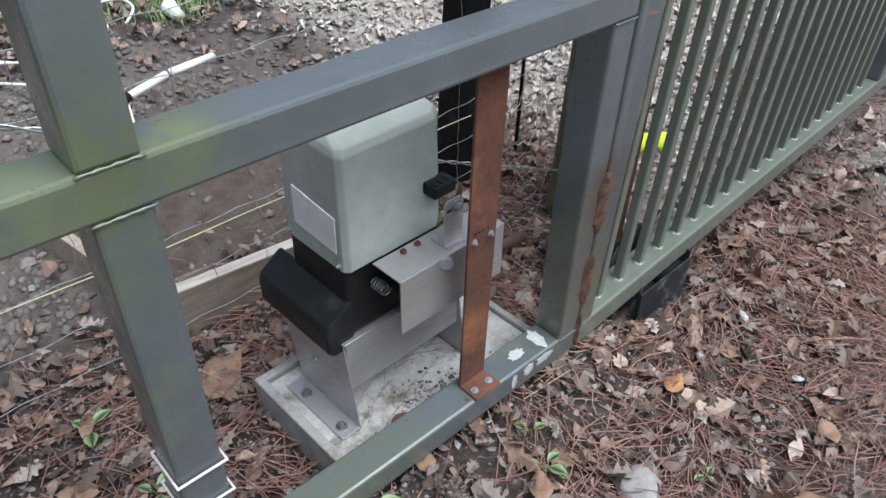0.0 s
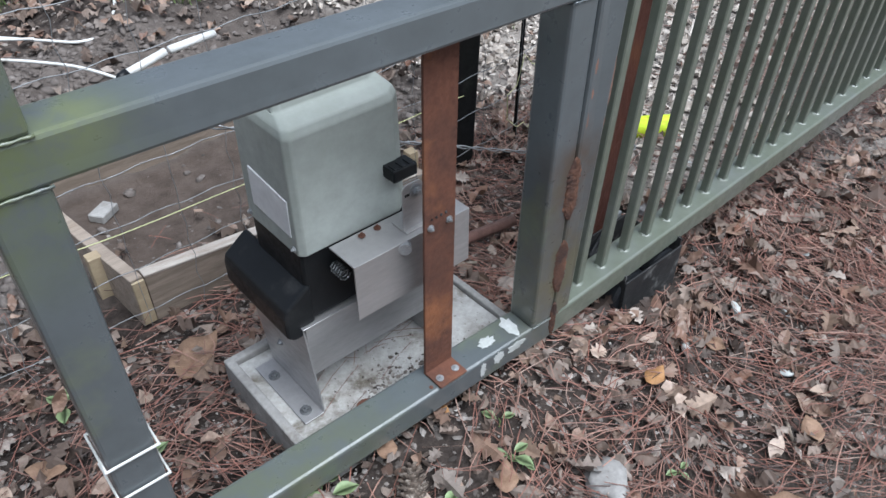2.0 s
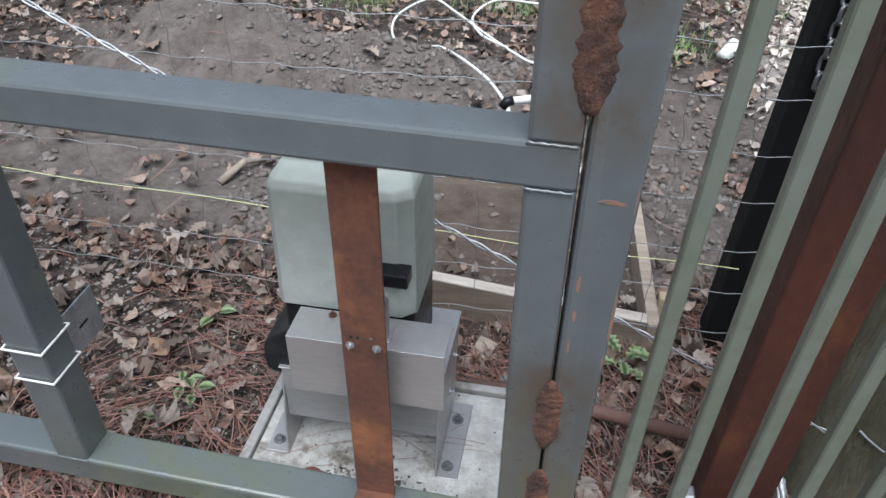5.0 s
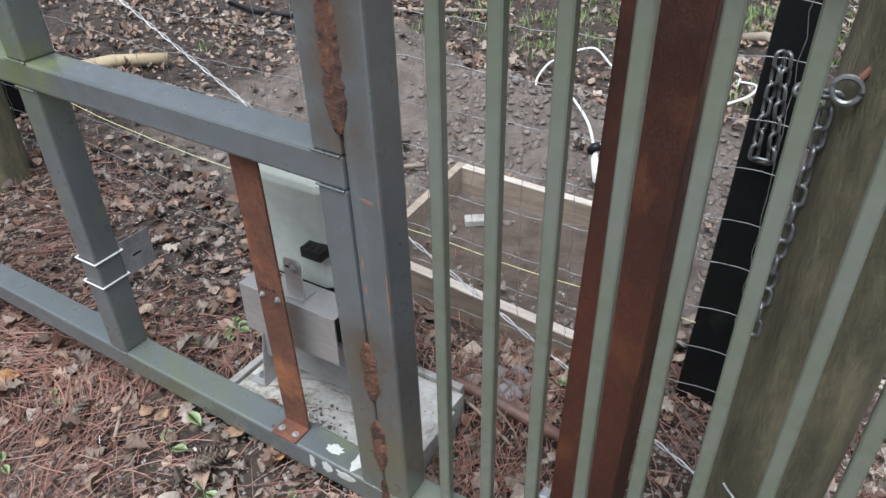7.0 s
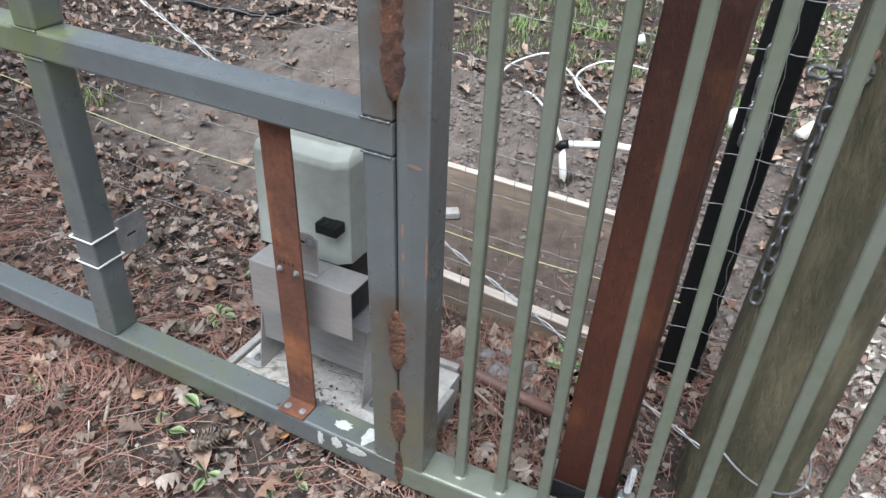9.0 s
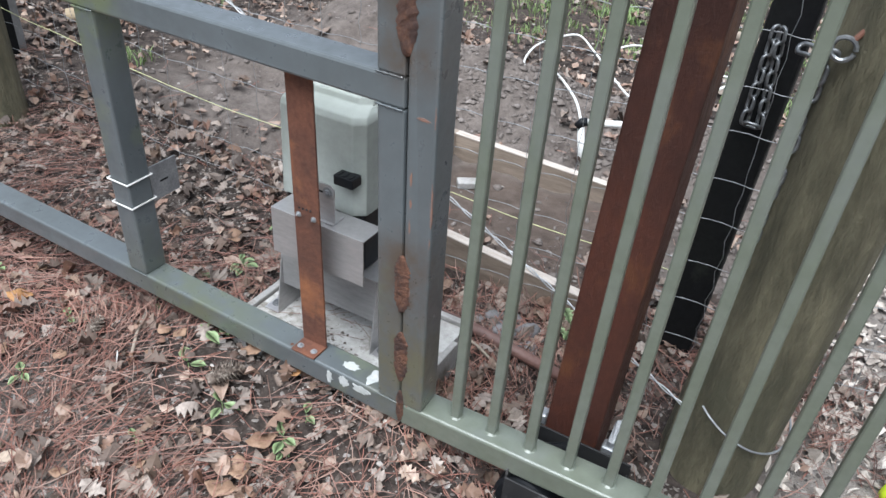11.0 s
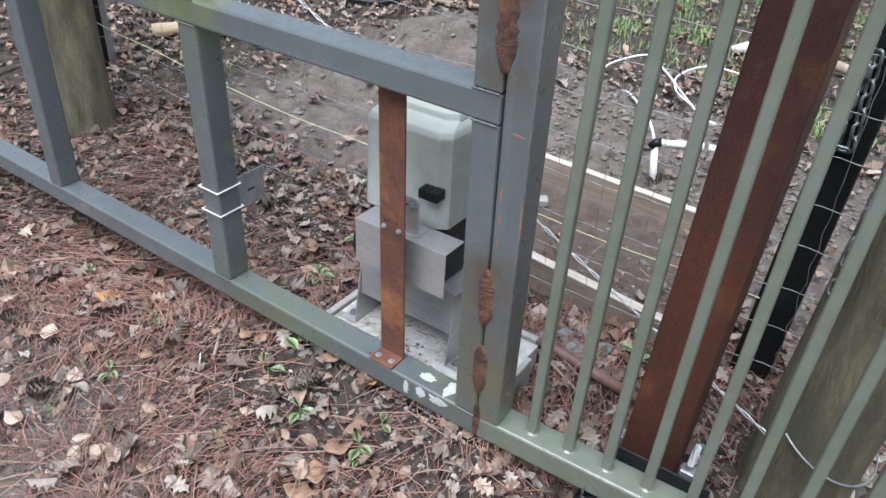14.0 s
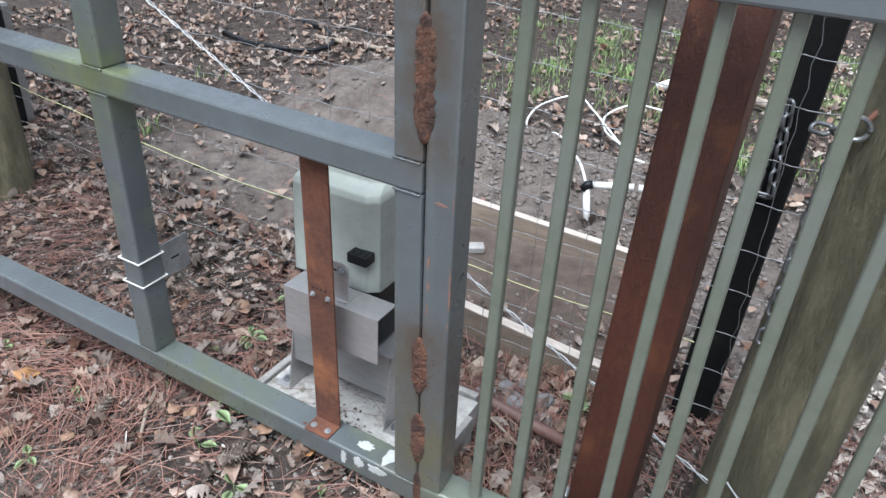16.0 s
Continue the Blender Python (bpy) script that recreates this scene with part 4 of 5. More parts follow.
make_leaves("faded_leaves", "broad", 26000, (0.03, 0.07), 26, "sun-faded grey-tan leaves over sandy ground", FADED, faded_keep, (1.5, 7.5, 1.2, 8.0))
make_leaves("faded_leaves", "narrow", 18000, (0.03, 0.065), 27, "sun-faded grey-tan narrow leaves over sandy ground", FADED, faded_keep, (1.5, 7.5, 1.2, 8.0))


def make_straw(name, count, seed, box=(-2.6, 3.6, -0.8, 4.0)):
    x, y = strewn(count, straw_keep, seed, box)
    r = np.random.default_rng(seed + 1)
    n = len(x)
    L = r.uniform(0.08, 0.19, n)
    yaw = 2.6 * lumps(x, y, 2.2, 31) + r.normal(0, 0.7, n)
    bend = r.normal(0, 0.16, n)
    t = np.array([-0.5, -0.17, 0.17, 0.5])
    wid = np.array([0.0012, 0.0014, 0.0013, 0.0007])
    cx = t[None] * L[:, None]
    cy = bend[:, None] * (t[None] ** 2) * L[:, None] * 2
    slope = r.normal(0, 0.10, n)
    roll = r.uniform(-0.8, 0.8, n)
    A = np.stack([cx, cy + wid * np.cos(roll)[:, None], cx * slope[:, None] + wid * np.sin(roll)[:, None]], -1)
    B = np.stack([cx, cy - wid * np.cos(roll)[:, None], cx * slope[:, None] - wid * np.sin(roll)[:, None]], -1)
    P = np.concatenate([A, B], 1)
    R = rotations(yaw, np.zeros(n), np.zeros(n))
    P = np.einsum("nij,nkj->nki", R, P)
    P += np.stack([x, y, height(x, y) + 0.008 + 0.036 * r.random(n) ** 1.3 + 0.3 * np.abs(slope) * L], -1)[:, None]
    F = np.array([(0, 1, 5, 4), (1, 2, 6, 5), (2, 3, 7, 6)])[None] + (np.arange(n) * 8)[:, None, None]
    stuff(name, P.reshape(-1, 3), F.reshape(-1, 4), NEEDLES, "red-brown pine needles strewn in drifts", "pine straw")


make_straw("pine_straw", 78000, 41, (-2.5, 4.8, -0.25, 2.6))
make_straw("pine_straw", 14000, 43, (-3.0, 4.6, -1.0, 6.5))


def make_crumbs(name, count, size, seed, keep, material, label, category, box, squash=0.5, level=None):
    """Small jagged lumps."""
    base = np.array([(1, 0, 0), (-1, 0, 0), (0, 1, 0), (0, -1, 0), (0, 0, 1), (0, 0, -1), (0.6, 0.6, 0.5), (-0.6, 0.6, 0.5), (0.6, -0.6, 0.5), (-0.6, -0.6, 0.5)], float)
    tri = np.array([(6, 4, 7), (6, 8, 4), (8, 9, 4), (9, 7, 4), (0, 8, 6), (0, 6, 2), (2, 6, 7), (2, 7, 1), (1, 7, 9), (1, 9, 3), (3, 9, 8), (3, 8, 0)])
    if level is None:
        x, y = strewn(count, keep, seed, box)
    else:
        q = np.random.default_rng(seed)
        x, y = q.normal(box[0], box[1], count), q.normal(box[2], box[3], count)
        on_pad = (x > 0.69) & (x < 1.26) & (y > 1.285) & (y < 1.63)
        x, y = x[on_pad], y[on_pad]
    r = np.random.default_rng(seed + 7)
    n = len(x)
    s = size[0] + (size[1] - size[0]) * r.random(n) ** 3.5
    P = base[None] * s[:, None, None] * (0.65 + 0.7 * r.random((n, 10, 1))) * np.stack([0.7 + 0.6 * r.random(n), 0.5 + 0.6 * r.random(n), squash * (0.6 + 0.7 * r.random(n))], -1)[:, None]
    R = rotations(r.uniform(0, 6.28, n), r.normal(0, 0.3, n), r.uniform(0, 6.28, n))
    P = np.einsum("nij,nkj->nki", R, P)
    P += np.stack([x, y, (height(x, y) if level is None else level) + 0.15 * s * squash], -1)[:, None]
    F = tri[None] + (np.arange(n) * 10)[:, None, None]
    stuff(name, P.reshape(-1, 3), F.reshape(-1, 3), material, label, category, category == "soil clods")


make_crumbs("soil_clods", 52000, (0.003, 0.026), 51, lambda x, y: np.where(in_form(x, y), 0.035, dug(x, y) * (0.6 + 0.3 * lumps(x, y, 4.0, 14)) * (0.12 + 0.88 * smoothstep(-0.15, 0.25, x))), CLODS, "loose grey-brown clods of dug soil", "soil clods", (-2.0, 2.8, 2.0, 4.8), 0.75)
make_crumbs("bark_crumbs", 74000, (0.003, 0.013), 56, lambda x, y: np.clip(0.95 - 0.8 * dug(x, y), 0.1, 1), MULCH, "grey-tan crumbs of bark, twig and leaf", "leaf crumbs", (-2.4, 5.0, -0.25, 2.6), 0.32)
make_crumbs("bark_crumbs", 42000, (0.003, 0.016), 52, lambda x, y: np.clip(0.75 - 0.65 * dug(x, y), 0.1, 1), MULCH, "crumbs of bark, twig and leaf over sandy soil", "leaf crumbs", (-2.6, 4.6, -0.8, 5.5), 0.35)

make_crumbs("pad_debris", 420, (0.001, 0.007), 53, None, MULCH, "dark soil and leaf crumbs on the concrete pad", "debris", (0.93, 0.07, 1.345, 0.03), 0.6, 0.161)
make_crumbs("pad_debris", 500, (0.001, 0.004), 54, None, MULCH, "scattered leaf crumbs on the concrete pad", "debris", (0.97, 0.2, 1.44, 0.14), 0.5, 0.161)
pd = np.random.default_rng(55)
pad_needles = bmesh.new()
for _ in range(24):
    x, y, a, q = pd.uniform(0.80, 1.17), pd.uniform(1.30, 1.60), pd.normal(0.2, 0.5), pd.uniform(0.03, 0.09)
    rod([(x - q * math.cos(a), y - q * math.sin(a), 0.1655), (x, y + 0.004, 0.167), (x + q * math.cos(a), y + q * math.sin(a), 0.1655)], 0.0007, 4, into=pad_needles)
lone("pad_needles", pad_needles, NEEDLES, "brown pine needles fallen on the concrete pad", "pine straw", kind="stuff")


def make_grass(name, spots, seed, label):
    r = np.random.default_rng(seed)
    V, F = [], []
    for cx, cy, rad, blades, tall in spots:
        for _ in range(blades):
            a, q = r.uniform(0, 6.28), rad * math.sqrt(r.random())
            x, y = cx + q * math.cos(a), cy + q * math.sin(a)
            z = float(height(x, y))
            h, d, lean, w = tall * r.uniform(0.3, 0.95), r.uniform(0, 6.28), r.uniform(0.2, 0.9), r.uniform(0.0018, 0.0035)
            dx, dy = math.cos(d), math.sin(d)
            k = len(V)
            for s, ww in ((0.0, w), (0.4, w * 0.9), (0.75, w * 0.6), (1.0, 0.0003)):
                o = lean * h * s * s
                px, py, pz = x + dx * o, y + dy * o, z + h * s * (1 - 0.3 * lean * s)
                V += [(px - dy * ww, py + dx * ww, pz), (px + dy * ww, py - dx * ww, pz)]
            F += [(k, k + 1, k + 3, k + 2), (k + 2, k + 3, k + 5, k + 4), (k + 4, k + 5, k + 7, k + 6)]
    stuff(name, np.array(V), np.array(F), GRASS, label, "grass")


spots = [(1.72, 4.05, 0.16, 130, 0.13), (1.55, 4.25, 0.22, 130, 0.12), (1.85, 4.2, 0.2, 90, 0.1), (-1.5, 2.75, 0.12, 60, 0.09), (-2.0, 3.8, 0.15, 40, 0.07), (0.05, 4.9, 0.10, 40, 0.08), (-0.9, 5.3, 0.15, 50, 0.08)]
gr = np.random.default_rng(61)
for _ in range(150):
    u = gr.random()
    gx, gy = -0.7 + 3.2 * u + gr.normal(0, 0.25), 4.75 + 2.6 * gr.random()
    spots.append((gx, gy, gr.uniform(0.08, 0.25), int(gr.uniform(20, 75)), gr.uniform(0.05, 0.12)))
for _ in range(14):
    spots.append((gr.uniform(2.2, 3.6), gr.uniform(2.6, 5.0), 0.10, 18, 0.07))
make_grass("grass", spots, 62, "short green grass in ragged patches")


# ---- seedlings, cones, sticks, stones and other loose things ----
def ground_at(x, y):
    return float(height(x, y))


def seedling(x, y, stems, size, tall, seed, kind="oak", label="small green oak seedling in the leaf litter"):
    r = np.random.default_rng(seed)
    z = ground_at(x, y)
    ob = thing("seedling", (x, y, z), label, "seedling", "green seedlings")
    part("stem", rod([(x, y, z), (x + 0.004, y, z + tall * 0.6), (x, y + 0.003, z + tall)], [0.002, 0.0016, 0.001], 6), LEAF_GREEN, ob)
    pts, tris = leaf_template(kind)
    for k in range(stems):
        a = 2.4 * k + r.uniform(-0.4, 0.4)
        s = size * r.uniform(0.7, 1.15)
        lift, drop = r.uniform(0.05, 0.5), r.uniform(0.3, 0.9)
        bm = bmesh.new()
        vs = []
        for u, v in pts:
            t = u + 0.5
            d = s * (0.15 + t)
            vs.append(bm.verts.new((x + math.cos(a) * d - math.sin(a) * v * s, y + math.sin(a) * d + math.cos(a) * v * s, z + tall * (1 - 0.12 * k) + s * (lift * t - drop * t * t * 0.5) + 0.25 * abs(v) * s)))
        for t in tris:
            bm.faces.new([vs[i] for i in t])
        part("leaf", bm, LEAF_GREEN, ob, smooth=True)


seedling(1.53, 1.93, 7, 0.085, 0.10, 1)
for x, y, n, s, h, sd in ((-1.2, 1.3, 3, 0.04, 0.03, 17), (1.06, 1.02, 3, 0.04, 0.03, 3), (1.34, 0.77, 3, 0.035, 0.03, 6), (0.38, 1.6, 3, 0.055, 0.05, 7), (0.3, 1.92, 4, 0.055, 0.04, 5), (0.628, 1.18, 2, 0.07, 0.045, 20), (0.638, 1.091, 2, 0.06, 0.03, 21), (0.636, 1.227, 2, 0.055, 0.04, 22), (0.823, 1.038, 3, 0.055, 0.05, 23), (1.045, 1.044, 3, 0.05, 0.035, 24), (1.069, 1.112, 2, 0.055, 0.03, 25), (0.678, 0.845, 2, 0.04, 0.025, 26), (0.268, 1.505, 2, 0.06, 0.03, 27), (0.332, 1.634, 3, 0.05, 0.035, 28), (0.257, 1.291, 2, 0.05, 0.03, 29), (0.199, 0.838, 3, 0.045, 0.03, 30), (0.193, 0.629, 2, 0.035, 0.02, 31), (0.106, 1.075, 2, 0.04, 0.03, 32), (-0.336, 1.122, 3, 0.04, 0.04, 33)):
    seedling(x, y, n, s, h, sd, "broad", "small broad-leaved green seedling in the leaf litter")


def pine_cone(x, y, length, heading, seed):
    """An open cone lying on its side: a core ringed with spiralling scales."""
    r = np.random.default_rng(seed)
    z = ground_at(x, y) + 0.45 * length + 0.012
    ob = thing("pine_cone", (x, y, z), "grey-brown open pine cone lying in the litter", "pine cone", "pine cones")
    q = Matrix.Translation((x, y, z)) @ Matrix.Rotation(heading, 4, "Z") @ Matrix.Rotation(radians(78), 4, "Y")
    core = rod([(0, 0, -0.5 * length), (0, 0, 0), (0, 0, 0.5 * length)], [0.16 * length, 0.2 * length, 0.03 * length], 10)
    bmesh.ops.transform(core, matrix=q, verts=core.verts[:])
    part("core", core, CONE, ob)
    bm = bmesh.new()
    for k in range(72):
        s = k / 71
        a = 2.399963 * k
        rad = length * (0.36 * math.sin(math.pi * (0.12 + 0.80 * s)) ** 0.8)
        zz = length * (-0.48 + 0.95 * s)
        w = 0.085 * length * (1.1 - 0.5 * s)
        up = 0.10 * length
        m = q @ Matrix.Rotation(a, 4, "Z")
        vs = [bm.verts.new(m @ Vector(p)) for p in ((rad * 0.3, -w * 0.5, zz), (rad * 0.3, w * 0.5, zz), (rad, w, zz + up), (rad * 1.08, 0, zz + up * 1.1), (rad, -w, zz + up), (rad * 0.92, 0, zz + up * 0.65))]
        for f in ((0, 1, 2, 3), (0, 3, 4), (0, 5, 1), (1, 5, 2), (2, 5, 3), (3, 5, 4), (4, 5, 0)):
            bm.faces.new([vs[i] for i in f])
    part("scale_whorl", bm, CONE, ob)


pine_cone(0.138, 0.647, 0.095, 0.5, 1)
pine_cone(0.239, 1.078, 0.07, 1.7, 2)
pine_cone(0.787, 1.097, 0.1, 0.9, 3)
pine_cone(-0.28, 0.786, 0.07, 0.2, 4)
pine_cone(-0.69, 1.31, 0.07, 0.2, 4)
pine_cone(-1.28, 2.02, 0.06, 1.2, 5)


def stick(points, r, material, label):
    pts = [(x, y, ground_at(x, y) + 0.012 + dz) for x, y, dz in points]
    lone("stick", rod(pts, [r * (1 - 0.08 * i) for i in range(len(pts))], 8), material, label, "stick", "fallen sticks", smooth=True)


stick(((0.337, 1.204, 0.02), (0.388, 1.125, 0.026), (0.438, 1.046, 0.015)), 0.0065, STICK, "short pale split stick on pine straw")
stick(((0.00, 2.62, 0.0), (0.06, 2.74, 0.03), (0.14, 2.84, 0.02), (0.30, 2.93, 0.04)), 0.016, STICK, "grey branch lying on dug soil")
stick(((1.23, 1.69, 0.02), (1.33, 1.64, 0.04), (1.45, 1.60, 0.03)), 0.005, STICK, "thin pale twig beside the pad")
stick(((-2.35, 2.95, 0.04), (-2.2, 3.12, 0.05), (-1.95, 3.35, 0.05)), 0.05, LUMBER_END, "short pale log behind the fence")
stick(((1.05, 5.35, 0.05), (1.35, 5.15, 0.05), (1.75, 4.95, 0.05)), 0.035, STICK, "bare grey branch on the grass")
stick(((-2.0, 5.0, 0.02), (-1.4, 5.1, 0.02), (-0.6, 5.5, 0.02)), 0.02, STICK, "dark limb lying in leaf litter")
stick(((1.55, 0.55, 0.0), (1.62, 0.63, 0.01), (1.72, 0.72, 0.0)), 0.005, STICK, "thin pale twig on sandy litter")


PEBBLE = surface("tan_pebble", (0.44, 0.35, 0.27), (0.33, 0.26, 0.20), 20.0, 0.7, 0.0, None, 3.0, (0.5, 0.7), 0.3, 0.002)


def stone(name, x, y, size, seed, material, label, category, group=""):
    r = np.random.default_rng(seed)
    bm = bmesh.new()
    bmesh.ops.create_icosphere(bm, subdivisions=3, radius=1.0)
    ph = r.uniform(0, 6.28, 6)
    for v in bm.verts:
        c = v.co.copy()
        k = 1 + 0.16 * math.sin(3 * c.x + ph[0]) + 0.14 * math.sin(4 * c.y + ph[1]) + 0.12 * math.sin(5 * c.z + ph[2]) + 0.07 * math.sin(11 * c.x + 9 * c.y + ph[3]) + 0.05 * math.sin(17 * c.z - 13 * c.x + ph[5])
        v.co = Vector((c.x * size[0] * k, c.y * size[1] * k, c.z * size[2] * k))
    bmesh.ops.transform(bm, matrix=Matrix.Translation((x, y, ground_at(x, y) + 0.35 * size[2] + 0.012)) @ Matrix.Rotation(ph[4], 4, "Z"), verts=bm.verts[:])
    lone(name, bm, material, label, category, group, smooth=True)


for x, y, s, sd in ((1.334, 1.804, (0.05, 0.04, 0.03), 1), (1.267, 1.879, (0.032, 0.03, 0.025), 2), (1.40, 1.87, (0.04, 0.035, 0.03), 3), (1.23, 1.80, (0.03, 0.022, 0.02), 4), (1.44, 1.78, (0.03, 0.025, 0.02), 5), (1.32, 1.93, (0.035, 0.03, 0.025), 6), (2.12, 1.50, (0.03, 0.025, 0.02), 7)):
    stone("rock", x, y, s, sd, STONE, "grey fist-sized rock lying in leaves", "rock", "grey rocks")
stone("plaster_lump", 1.19, 0.86, (0.072, 0.046, 0.022), 11, STRIP, "crumpled white plaster lump on leaf litter", "plaster lump")
for x, y, sd in ((1.83, 0.77, 12), (1.70, 1.00, 13), (1.95, 1.0, 14), (2.35, 1.0, 15), (2.5, 0.85, 16), (2.05, 0.9, 17), (2.5, 1.55, 18)):
    stone("limestone_chip", x, y, (0.022, 0.017, 0.01), sd, WHITE_PAINT, "pale limestone chip on leaf litter", "stone chip", "pale stone chips")
for x, y, sd in ((0.382, 0.62, 31), (0.416, 0.582, 32), (0.455, 0.62, 33)):
    stone("pebble", x, y, (0.026, 0.020, 0.016), sd, PEBBLE, "smooth pale tan pebble on leaf litter", "pebble", "tan pebbles")
bm = block(-0.07, 0.07, -0.03, 0.03, 0.0, 0.014, 0.003, 1)
bmesh.ops.transform(bm, matrix=Matrix.Translation((1.12, 1.90, ground_at(1.12, 1.9) + 0.01)) @ Matrix.Rotation(1.1, 4, "Z") @ Matrix.Rotation(-0.35, 4, "Y"), verts=bm.verts[:])
lone("wood_chip", bm, LUMBER, "pale split wood chip leaning on litter", "wood chip")
bm = block(-0.045, 0.045, -0.03, 0.03, 0.0, 0.03, 0.003, 1)
bmesh.ops.transform(bm, matrix=Matrix.Translation((0.71, 2.70, 0.015)) @ Matrix.Rotation(0.6, 4, "Z"), verts=bm.verts[:])
lone("wood_offcut", bm, STRIP, "small pale wood offcut inside the form", "wood offcut")


def big_leaf(x, y, size, yaw, seed, material, label):
    pts, tris = leaf_template("broad")
    z = ground_at(x, y) + 0.03
    bm = bmesh.new()
    vs = [bm.verts.new((x + size * (u * math.cos(yaw) - 1.2 * v * math.sin(yaw)), y + size * (u * math.sin(yaw) + 1.2 * v * math.cos(yaw)), z + size * (0.8 * u * u + 0.35 * abs(v) + 0.05 * math.sin(12 * u + seed)))) for u, v in pts]
    for t in tris:
        bm.faces.new([vs[i] for i in t])
    top = bmesh.ops.extrude_face_region(bm, geom=bm.faces[:])
    for g in top["geom"]:
        if isinstance(g, bmesh.types.BMVert):
            g.co.z += 0.0012
    bmesh.ops.recalc_face_normals(bm, faces=bm.faces[:])
    lone("large_leaf", bm, material, label, "leaf", "large fallen leaves", smooth=True)


TAN_LEAF = surface("tan_dry_leaf", (0.27, 0.17, 0.11), (0.19, 0.11, 0.07), 25.0, 0.7, 0.0, None, 3.0, (0.5, 0.7), 0.4, 0.002)
PALE_LEAF = surface("pale_dry_leaf", (0.46, 0.35, 0.28), (0.34, 0.25, 0.20), 25.0, 0.7, 0.0, None, 3.0, (0.5, 0.7), 0.4, 0.002)
ORANGE_LEAF = surface("orange_dry_leaf", (0.36, 0.19, 0.075), (0.27, 0.13, 0.05), 25.0, 0.7, 0.0, None, 3.0, (0.5, 0.7), 0.4, 0.002)
for i, (x, y, s, a, m) in enumerate(((0.63, 1.83, 0.17, 0.3, 0), (0.6, 1.78, 0.13, 1.4, 0), (0.8, 1.2, 0.07, 0.8, 0), (0.05, 1.45, 0.09, 1.0, 0), (0.2, 1.75, 0.1, 2.5, 0), (1.68, 0.62, 0.085, 0.9, 0), (1.45, 0.55, 0.095, 2.1, 0), (1.0, 0.85, 0.09, 0.4, 0), (1.75, 0.95, 0.08, 1.4, 0), (1.52, 0.98, 0.08, 0.1, 1), (-0.124, 1.061, 0.1, 0.4, 1), (-0.102, 0.82, 0.085, 2.3, 2), (0.068, 0.856, 0.07, 2.0, 0), (0.231, 0.947, 0.06, 2.6, 0), (0.152, 0.751, 0.07, 2.5, 2), (0.171, 0.545, 0.075, 0.1, 2), (0.68, 0.964, 0.05, 0.3, 2), (0.56, 1.145, 0.055, 1.5, 0), (0.508, 1.071, 0.05, 0.3, 0), (0.493, 1.14, 0.06, 2.9, 0), (-0.395, 0.844, 0.06, 1.2, 2), (0.963, 1.201, 0.05, 1.8, 1), (0.995, 1.012, 0.09, 0.8, 0), (0.994, 0.92, 0.09, 2.4, 0), (0.62, 0.654, 0.05, 0.6, 0), (0.432, 0.512, 0.06, 1.6, 2), (-0.524, 0.97, 0.07, 0.2, 0), (-0.221, 1.215, 0.07, 1.9, 0), (0.764, 0.786, 0.04, 1.1, 0))):
    big_leaf(x, y, s, a, i, (TAN_LEAF, ORANGE_LEAF, PALE_LEAF)[m], "large curled %s leaf on the litter" % ("tan", "orange-brown", "pale pinkish-tan")[m])

pts, tris = leaf_template("broad")
bm = bmesh.new()
vs = [bm.verts.new((0.83 + 0.07 * u, 1.315 + 0.08 * v, 0.166 + 0.05 * u * u + 0.04 * abs(v))) for u, v in pts]
for t in tris:
    bm.faces.new([vs[i] for i in t])
lone("large_leaf", bm, RUST, "curled red-brown leaf on the concrete pad", "leaf", "large fallen leaves", smooth=True)

# yellow foam tube beyond the fence
tubeob = thing("foam_tube", (2.60, 1.78, 0.04), "short neon-yellow foam tube lying on leaves", "foam tube")
part("sleeve", rod([(2.52, 1.835, 0.05), (2.535, 1.824, 0.05), (2.65, 1.742, 0.05), (2.665, 1.731, 0.05)], [0.036, 0.044, 0.044, 0.036], 20), YELLOW, tubeob, smooth=True)
part("groove", rod([(2.565, 1.802, 0.05), (2.572, 1.797, 0.05)], 0.0455, 20), YELLOW, tubeob)

# sprinkler pipe and cable in the dug ground
pvc = thing("pvc_pipe", (1.12, 3.3, 0), "white plastic water pipe rising from dug soil", "pipe")
part("riser", rod([(1.07, 3.24, -0.08), (1.04, 3.19, 0.232)], 0.017, 14), WHITE, pvc, smooth=True)
part("elbow", rod([(1.025, 3.185, 0.226), (1.04, 3.19, 0.25), (1.065, 3.20, 0.255)], 0.021, 14), BLACK, pvc, "black taped elbow", True)
part("branch", rod([(1.045, 3.195, 0.25), (1.25, 3.24, 0.275)], 0.017, 14), WHITE, pvc, smooth=True)
part("branch", rod([(1.27, 3.245, 0.275), (1.50, 3.31, 0.26)], 0.017, 14), WHITE, pvc, smooth=True)


def cable(name, pts, r, label):
    fine = []
    for i in range(len(pts) - 1):
        p0, p1, p2, p3 = (Vector(pts[max(0, i - 1)]), Vector(pts[i]), Vector(pts[i + 1]), Vector(pts[min(len(pts) - 1, i + 2)]))
        for k in range(8):
            t = k / 8
            fine.append(0.5 * (2 * p1 + (p2 - p0) * t + (2 * p0 - 5 * p1 + 4 * p2 - p3) * t * t + (3 * p1 - p0 - 3 * p2 + p3) * t ** 3))
    fine.append(Vector(pts[-1]))
    lone(name, rod([(p.x, p.y, p.z) for p in fine], r, 7), WHITE, label, "cable", "white cables", smooth=True)


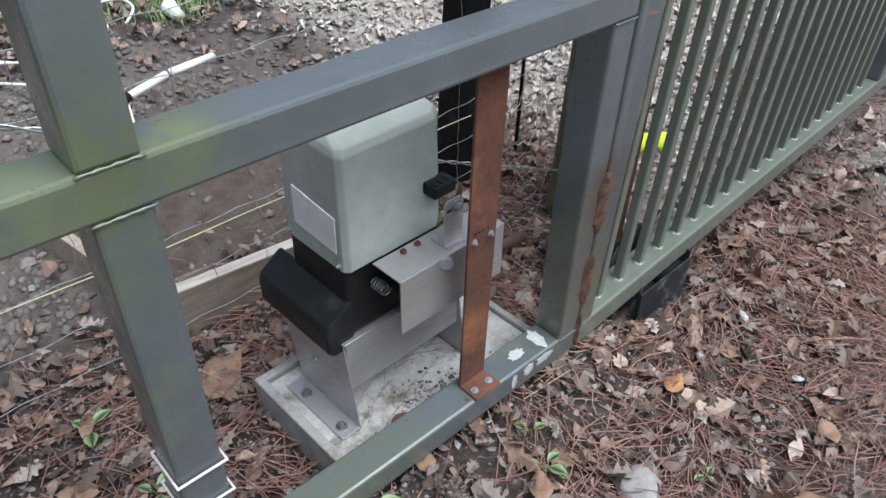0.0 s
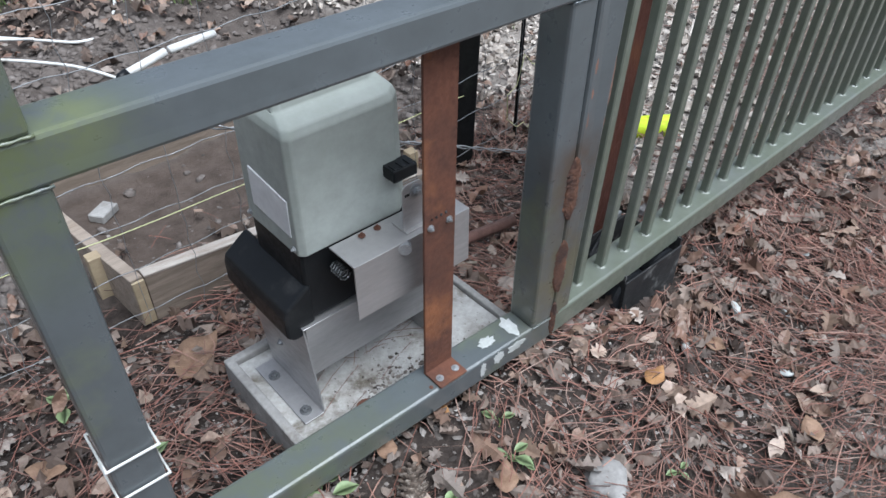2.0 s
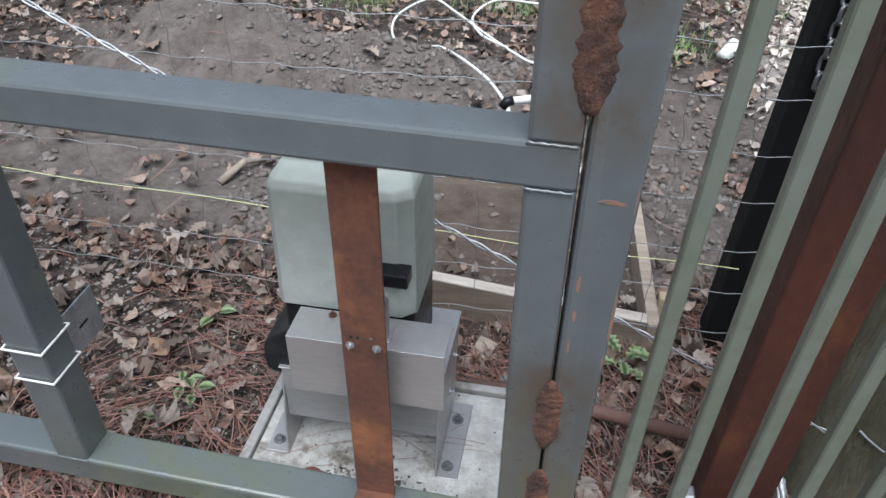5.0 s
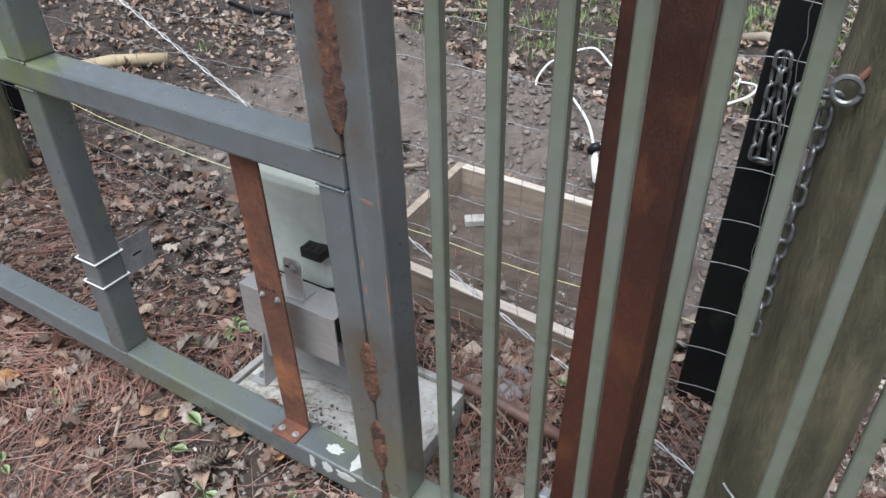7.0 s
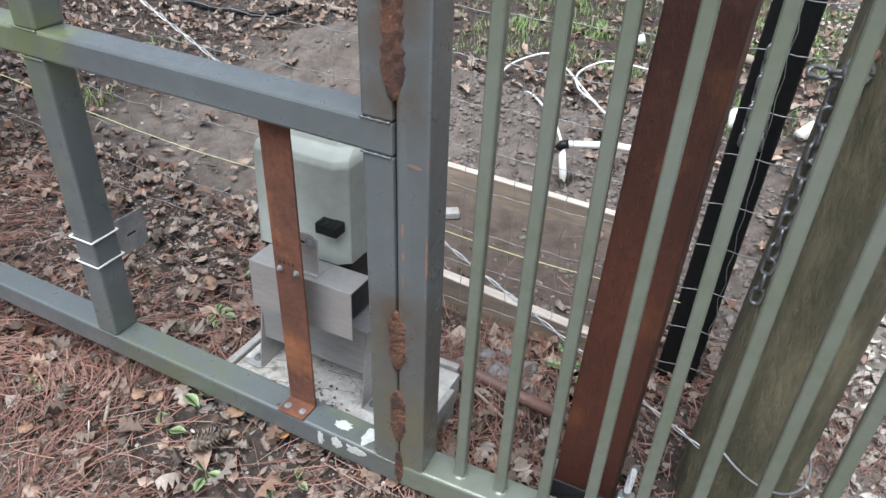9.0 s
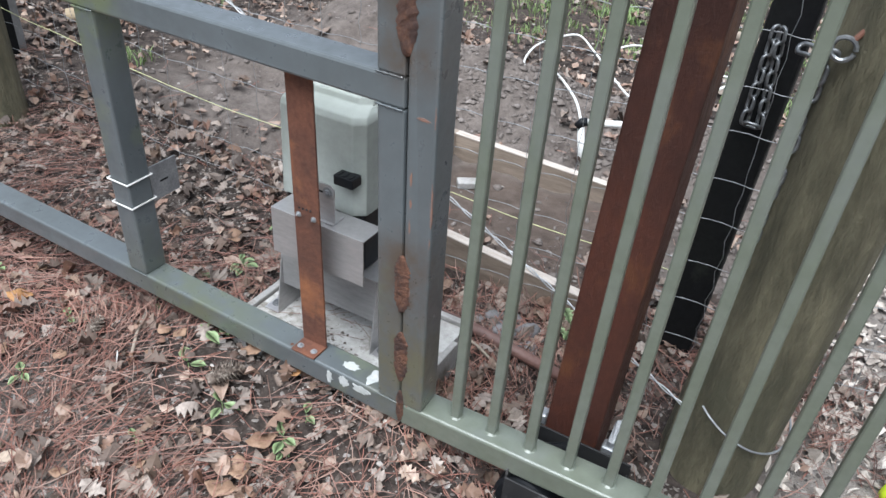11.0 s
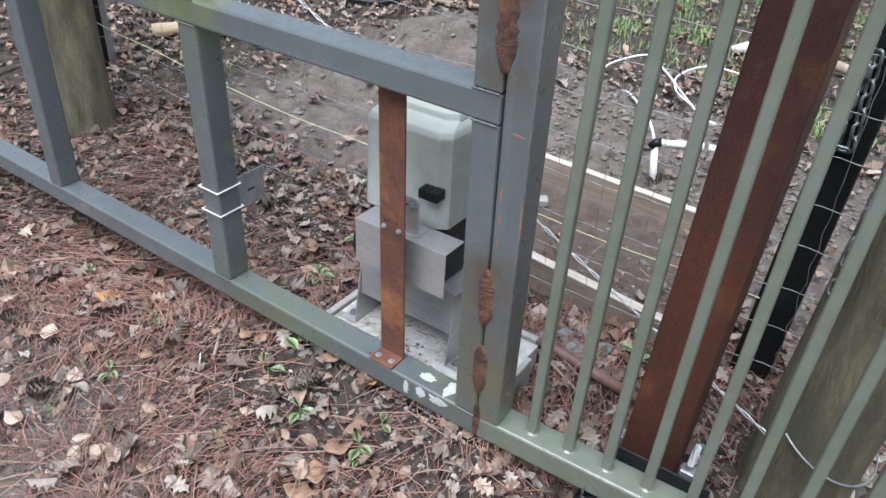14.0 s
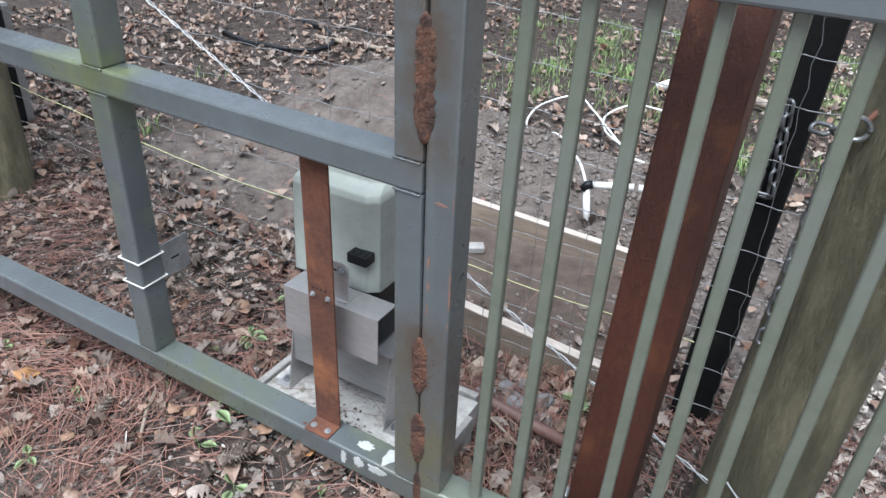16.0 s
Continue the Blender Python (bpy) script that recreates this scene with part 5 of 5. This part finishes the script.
cable("cable", [(1.04, 3.19, 0.24), (0.91, 3.42, 0.26)] + [(x, y, max(0.15, ground_at(x, y) + 0.012)) for x, y in ((0.66, 3.76), (0.52, 3.92))], 0.007, "loose white cable running into dug soil")
LOOP = ((0.52, 3.92), (0.42, 3.90), (0.30, 4.20), (0.28, 4.48), (0.42, 4.70), (0.60, 4.53), (0.80, 4.27), (1.00, 3.95), (1.10, 3.86), (1.20, 3.87), (1.36, 4.07), (1.39, 4.37), (1.28, 4.64), (1.02, 4.81), (0.80, 4.75), (0.70, 4.50), (0.78, 4.25), (0.95, 4.02))
cable("cable", [(x, y, max(0.15, ground_at(x, y) + 0.012) + 0.015 * math.sin(1.9 * i)) for i, (x, y) in enumerate(LOOP)], 0.007, "looped white cable lying on dug soil")
cable("cable", [(1.40, 3.95, 0.24), (1.50, 4.06, 0.27), (1.50, 4.22, 0.27), (1.38, 4.32, 0.24)], 0.007, "loop of white cable above a trench")


def cup(x, y, heading, seed):
    z = ground_at(x, y) + 0.04
    ob = thing("plastic_cup", (x, y, z), "crumpled white plastic cup lying on the leaves", "cup", "white cups")
    q = Matrix.Translation((x, y, z)) @ Matrix.Rotation(heading, 4, "Z") @ Matrix.Rotation(radians(75), 4, "Y")
    prof = [(0.0, 0.0), (0.030, 0.0), (0.042, 0.11), (0.044, 0.112), (0.040, 0.11), (0.028, 0.004), (0.0, 0.004)]
    bm = bmesh.new()
    rings = []
    for rr, zz in prof:
        rings.append([bm.verts.new((rr * math.cos(2 * math.pi * k / 18) * (1 + 0.08 * math.sin(2 * k + seed)), rr * math.sin(2 * math.pi * k / 18), zz - 0.055)) for k in range(18)])
    for a, b in zip(rings, rings[1:]):
        for k in range(18):
            bm.faces.new((a[k], a[(k + 1) % 18], b[(k + 1) % 18], b[k]))
    bmesh.ops.remove_doubles(bm, verts=bm.verts[:], dist=0.0005)
    bmesh.ops.transform(bm, matrix=q, verts=bm.verts[:])
    part("cup_wall", bm, WHITE, ob, smooth=True)


cup(2.03, 4.06, 0.9, 4)
cup(1.69, 4.03, 1.6, 5)
cup(0.79, 5.55, 0.5, 1)
cup(1.02, 5.45, 2.0, 2)
cup(1.09, 5.42, 3.1, 3)

# dark steel rod stake in the side fence
lone("steel_stake", rod([(2.14, 2.12, 0.0), (2.17, 2.12, 1.1)], 0.008, 8), BLACKPOST, "thin dark steel stake beside the wire", "stake")

# torn scrap of white plastic standing in the litter
scrap = prism([(-0.022, 0.0), (0.016, 0.0), (0.020, 0.012), (-0.004, 0.05), (-0.012, 0.038)], "y", -0.0008, 0.0008)
for v in scrap.verts:
    v.co.y += 3.0 * v.co.x * v.co.x + 0.25 * v.co.z
bmesh.ops.transform(scrap, matrix=Matrix.Translation((0.397, 1.019, ground_at(0.397, 1.019) + 0.012)) @ Matrix.Rotation(-0.6, 4, "Z"), verts=scrap.verts[:])
lone("plastic_scrap", scrap, WHITE, "torn white plastic scrap standing in the litter", "plastic scrap")

hose = [(-2.9, 4.75), (-2.4, 4.58), (-2.03, 4.6), (-1.80, 4.68), (-1.75, 4.85), (-1.86, 5.05), (-2.1, 5.25), (-2.4, 5.32)]
lone("garden_hose", rod([(x, y, ground_at(x, y) + 0.03) for x, y in hose], 0.018, 10), BLACK, "dark garden hose curved over the leaf litter", "hose", smooth=True)
bm = block(-0.06, 0.06, -0.04, 0.04, 0.0, 0.06, 0.004, 1)
bmesh.ops.transform(bm, matrix=Matrix.Translation((-1.78, 2.80, ground_at(-1.78, 2.80) + 0.008)) @ Matrix.Rotation(0.4, 4, "Z"), verts=bm.verts[:])
lone("wood_offcut", bm, LUMBER_END, "pale wood offcut lying behind the fence", "wood offcut")
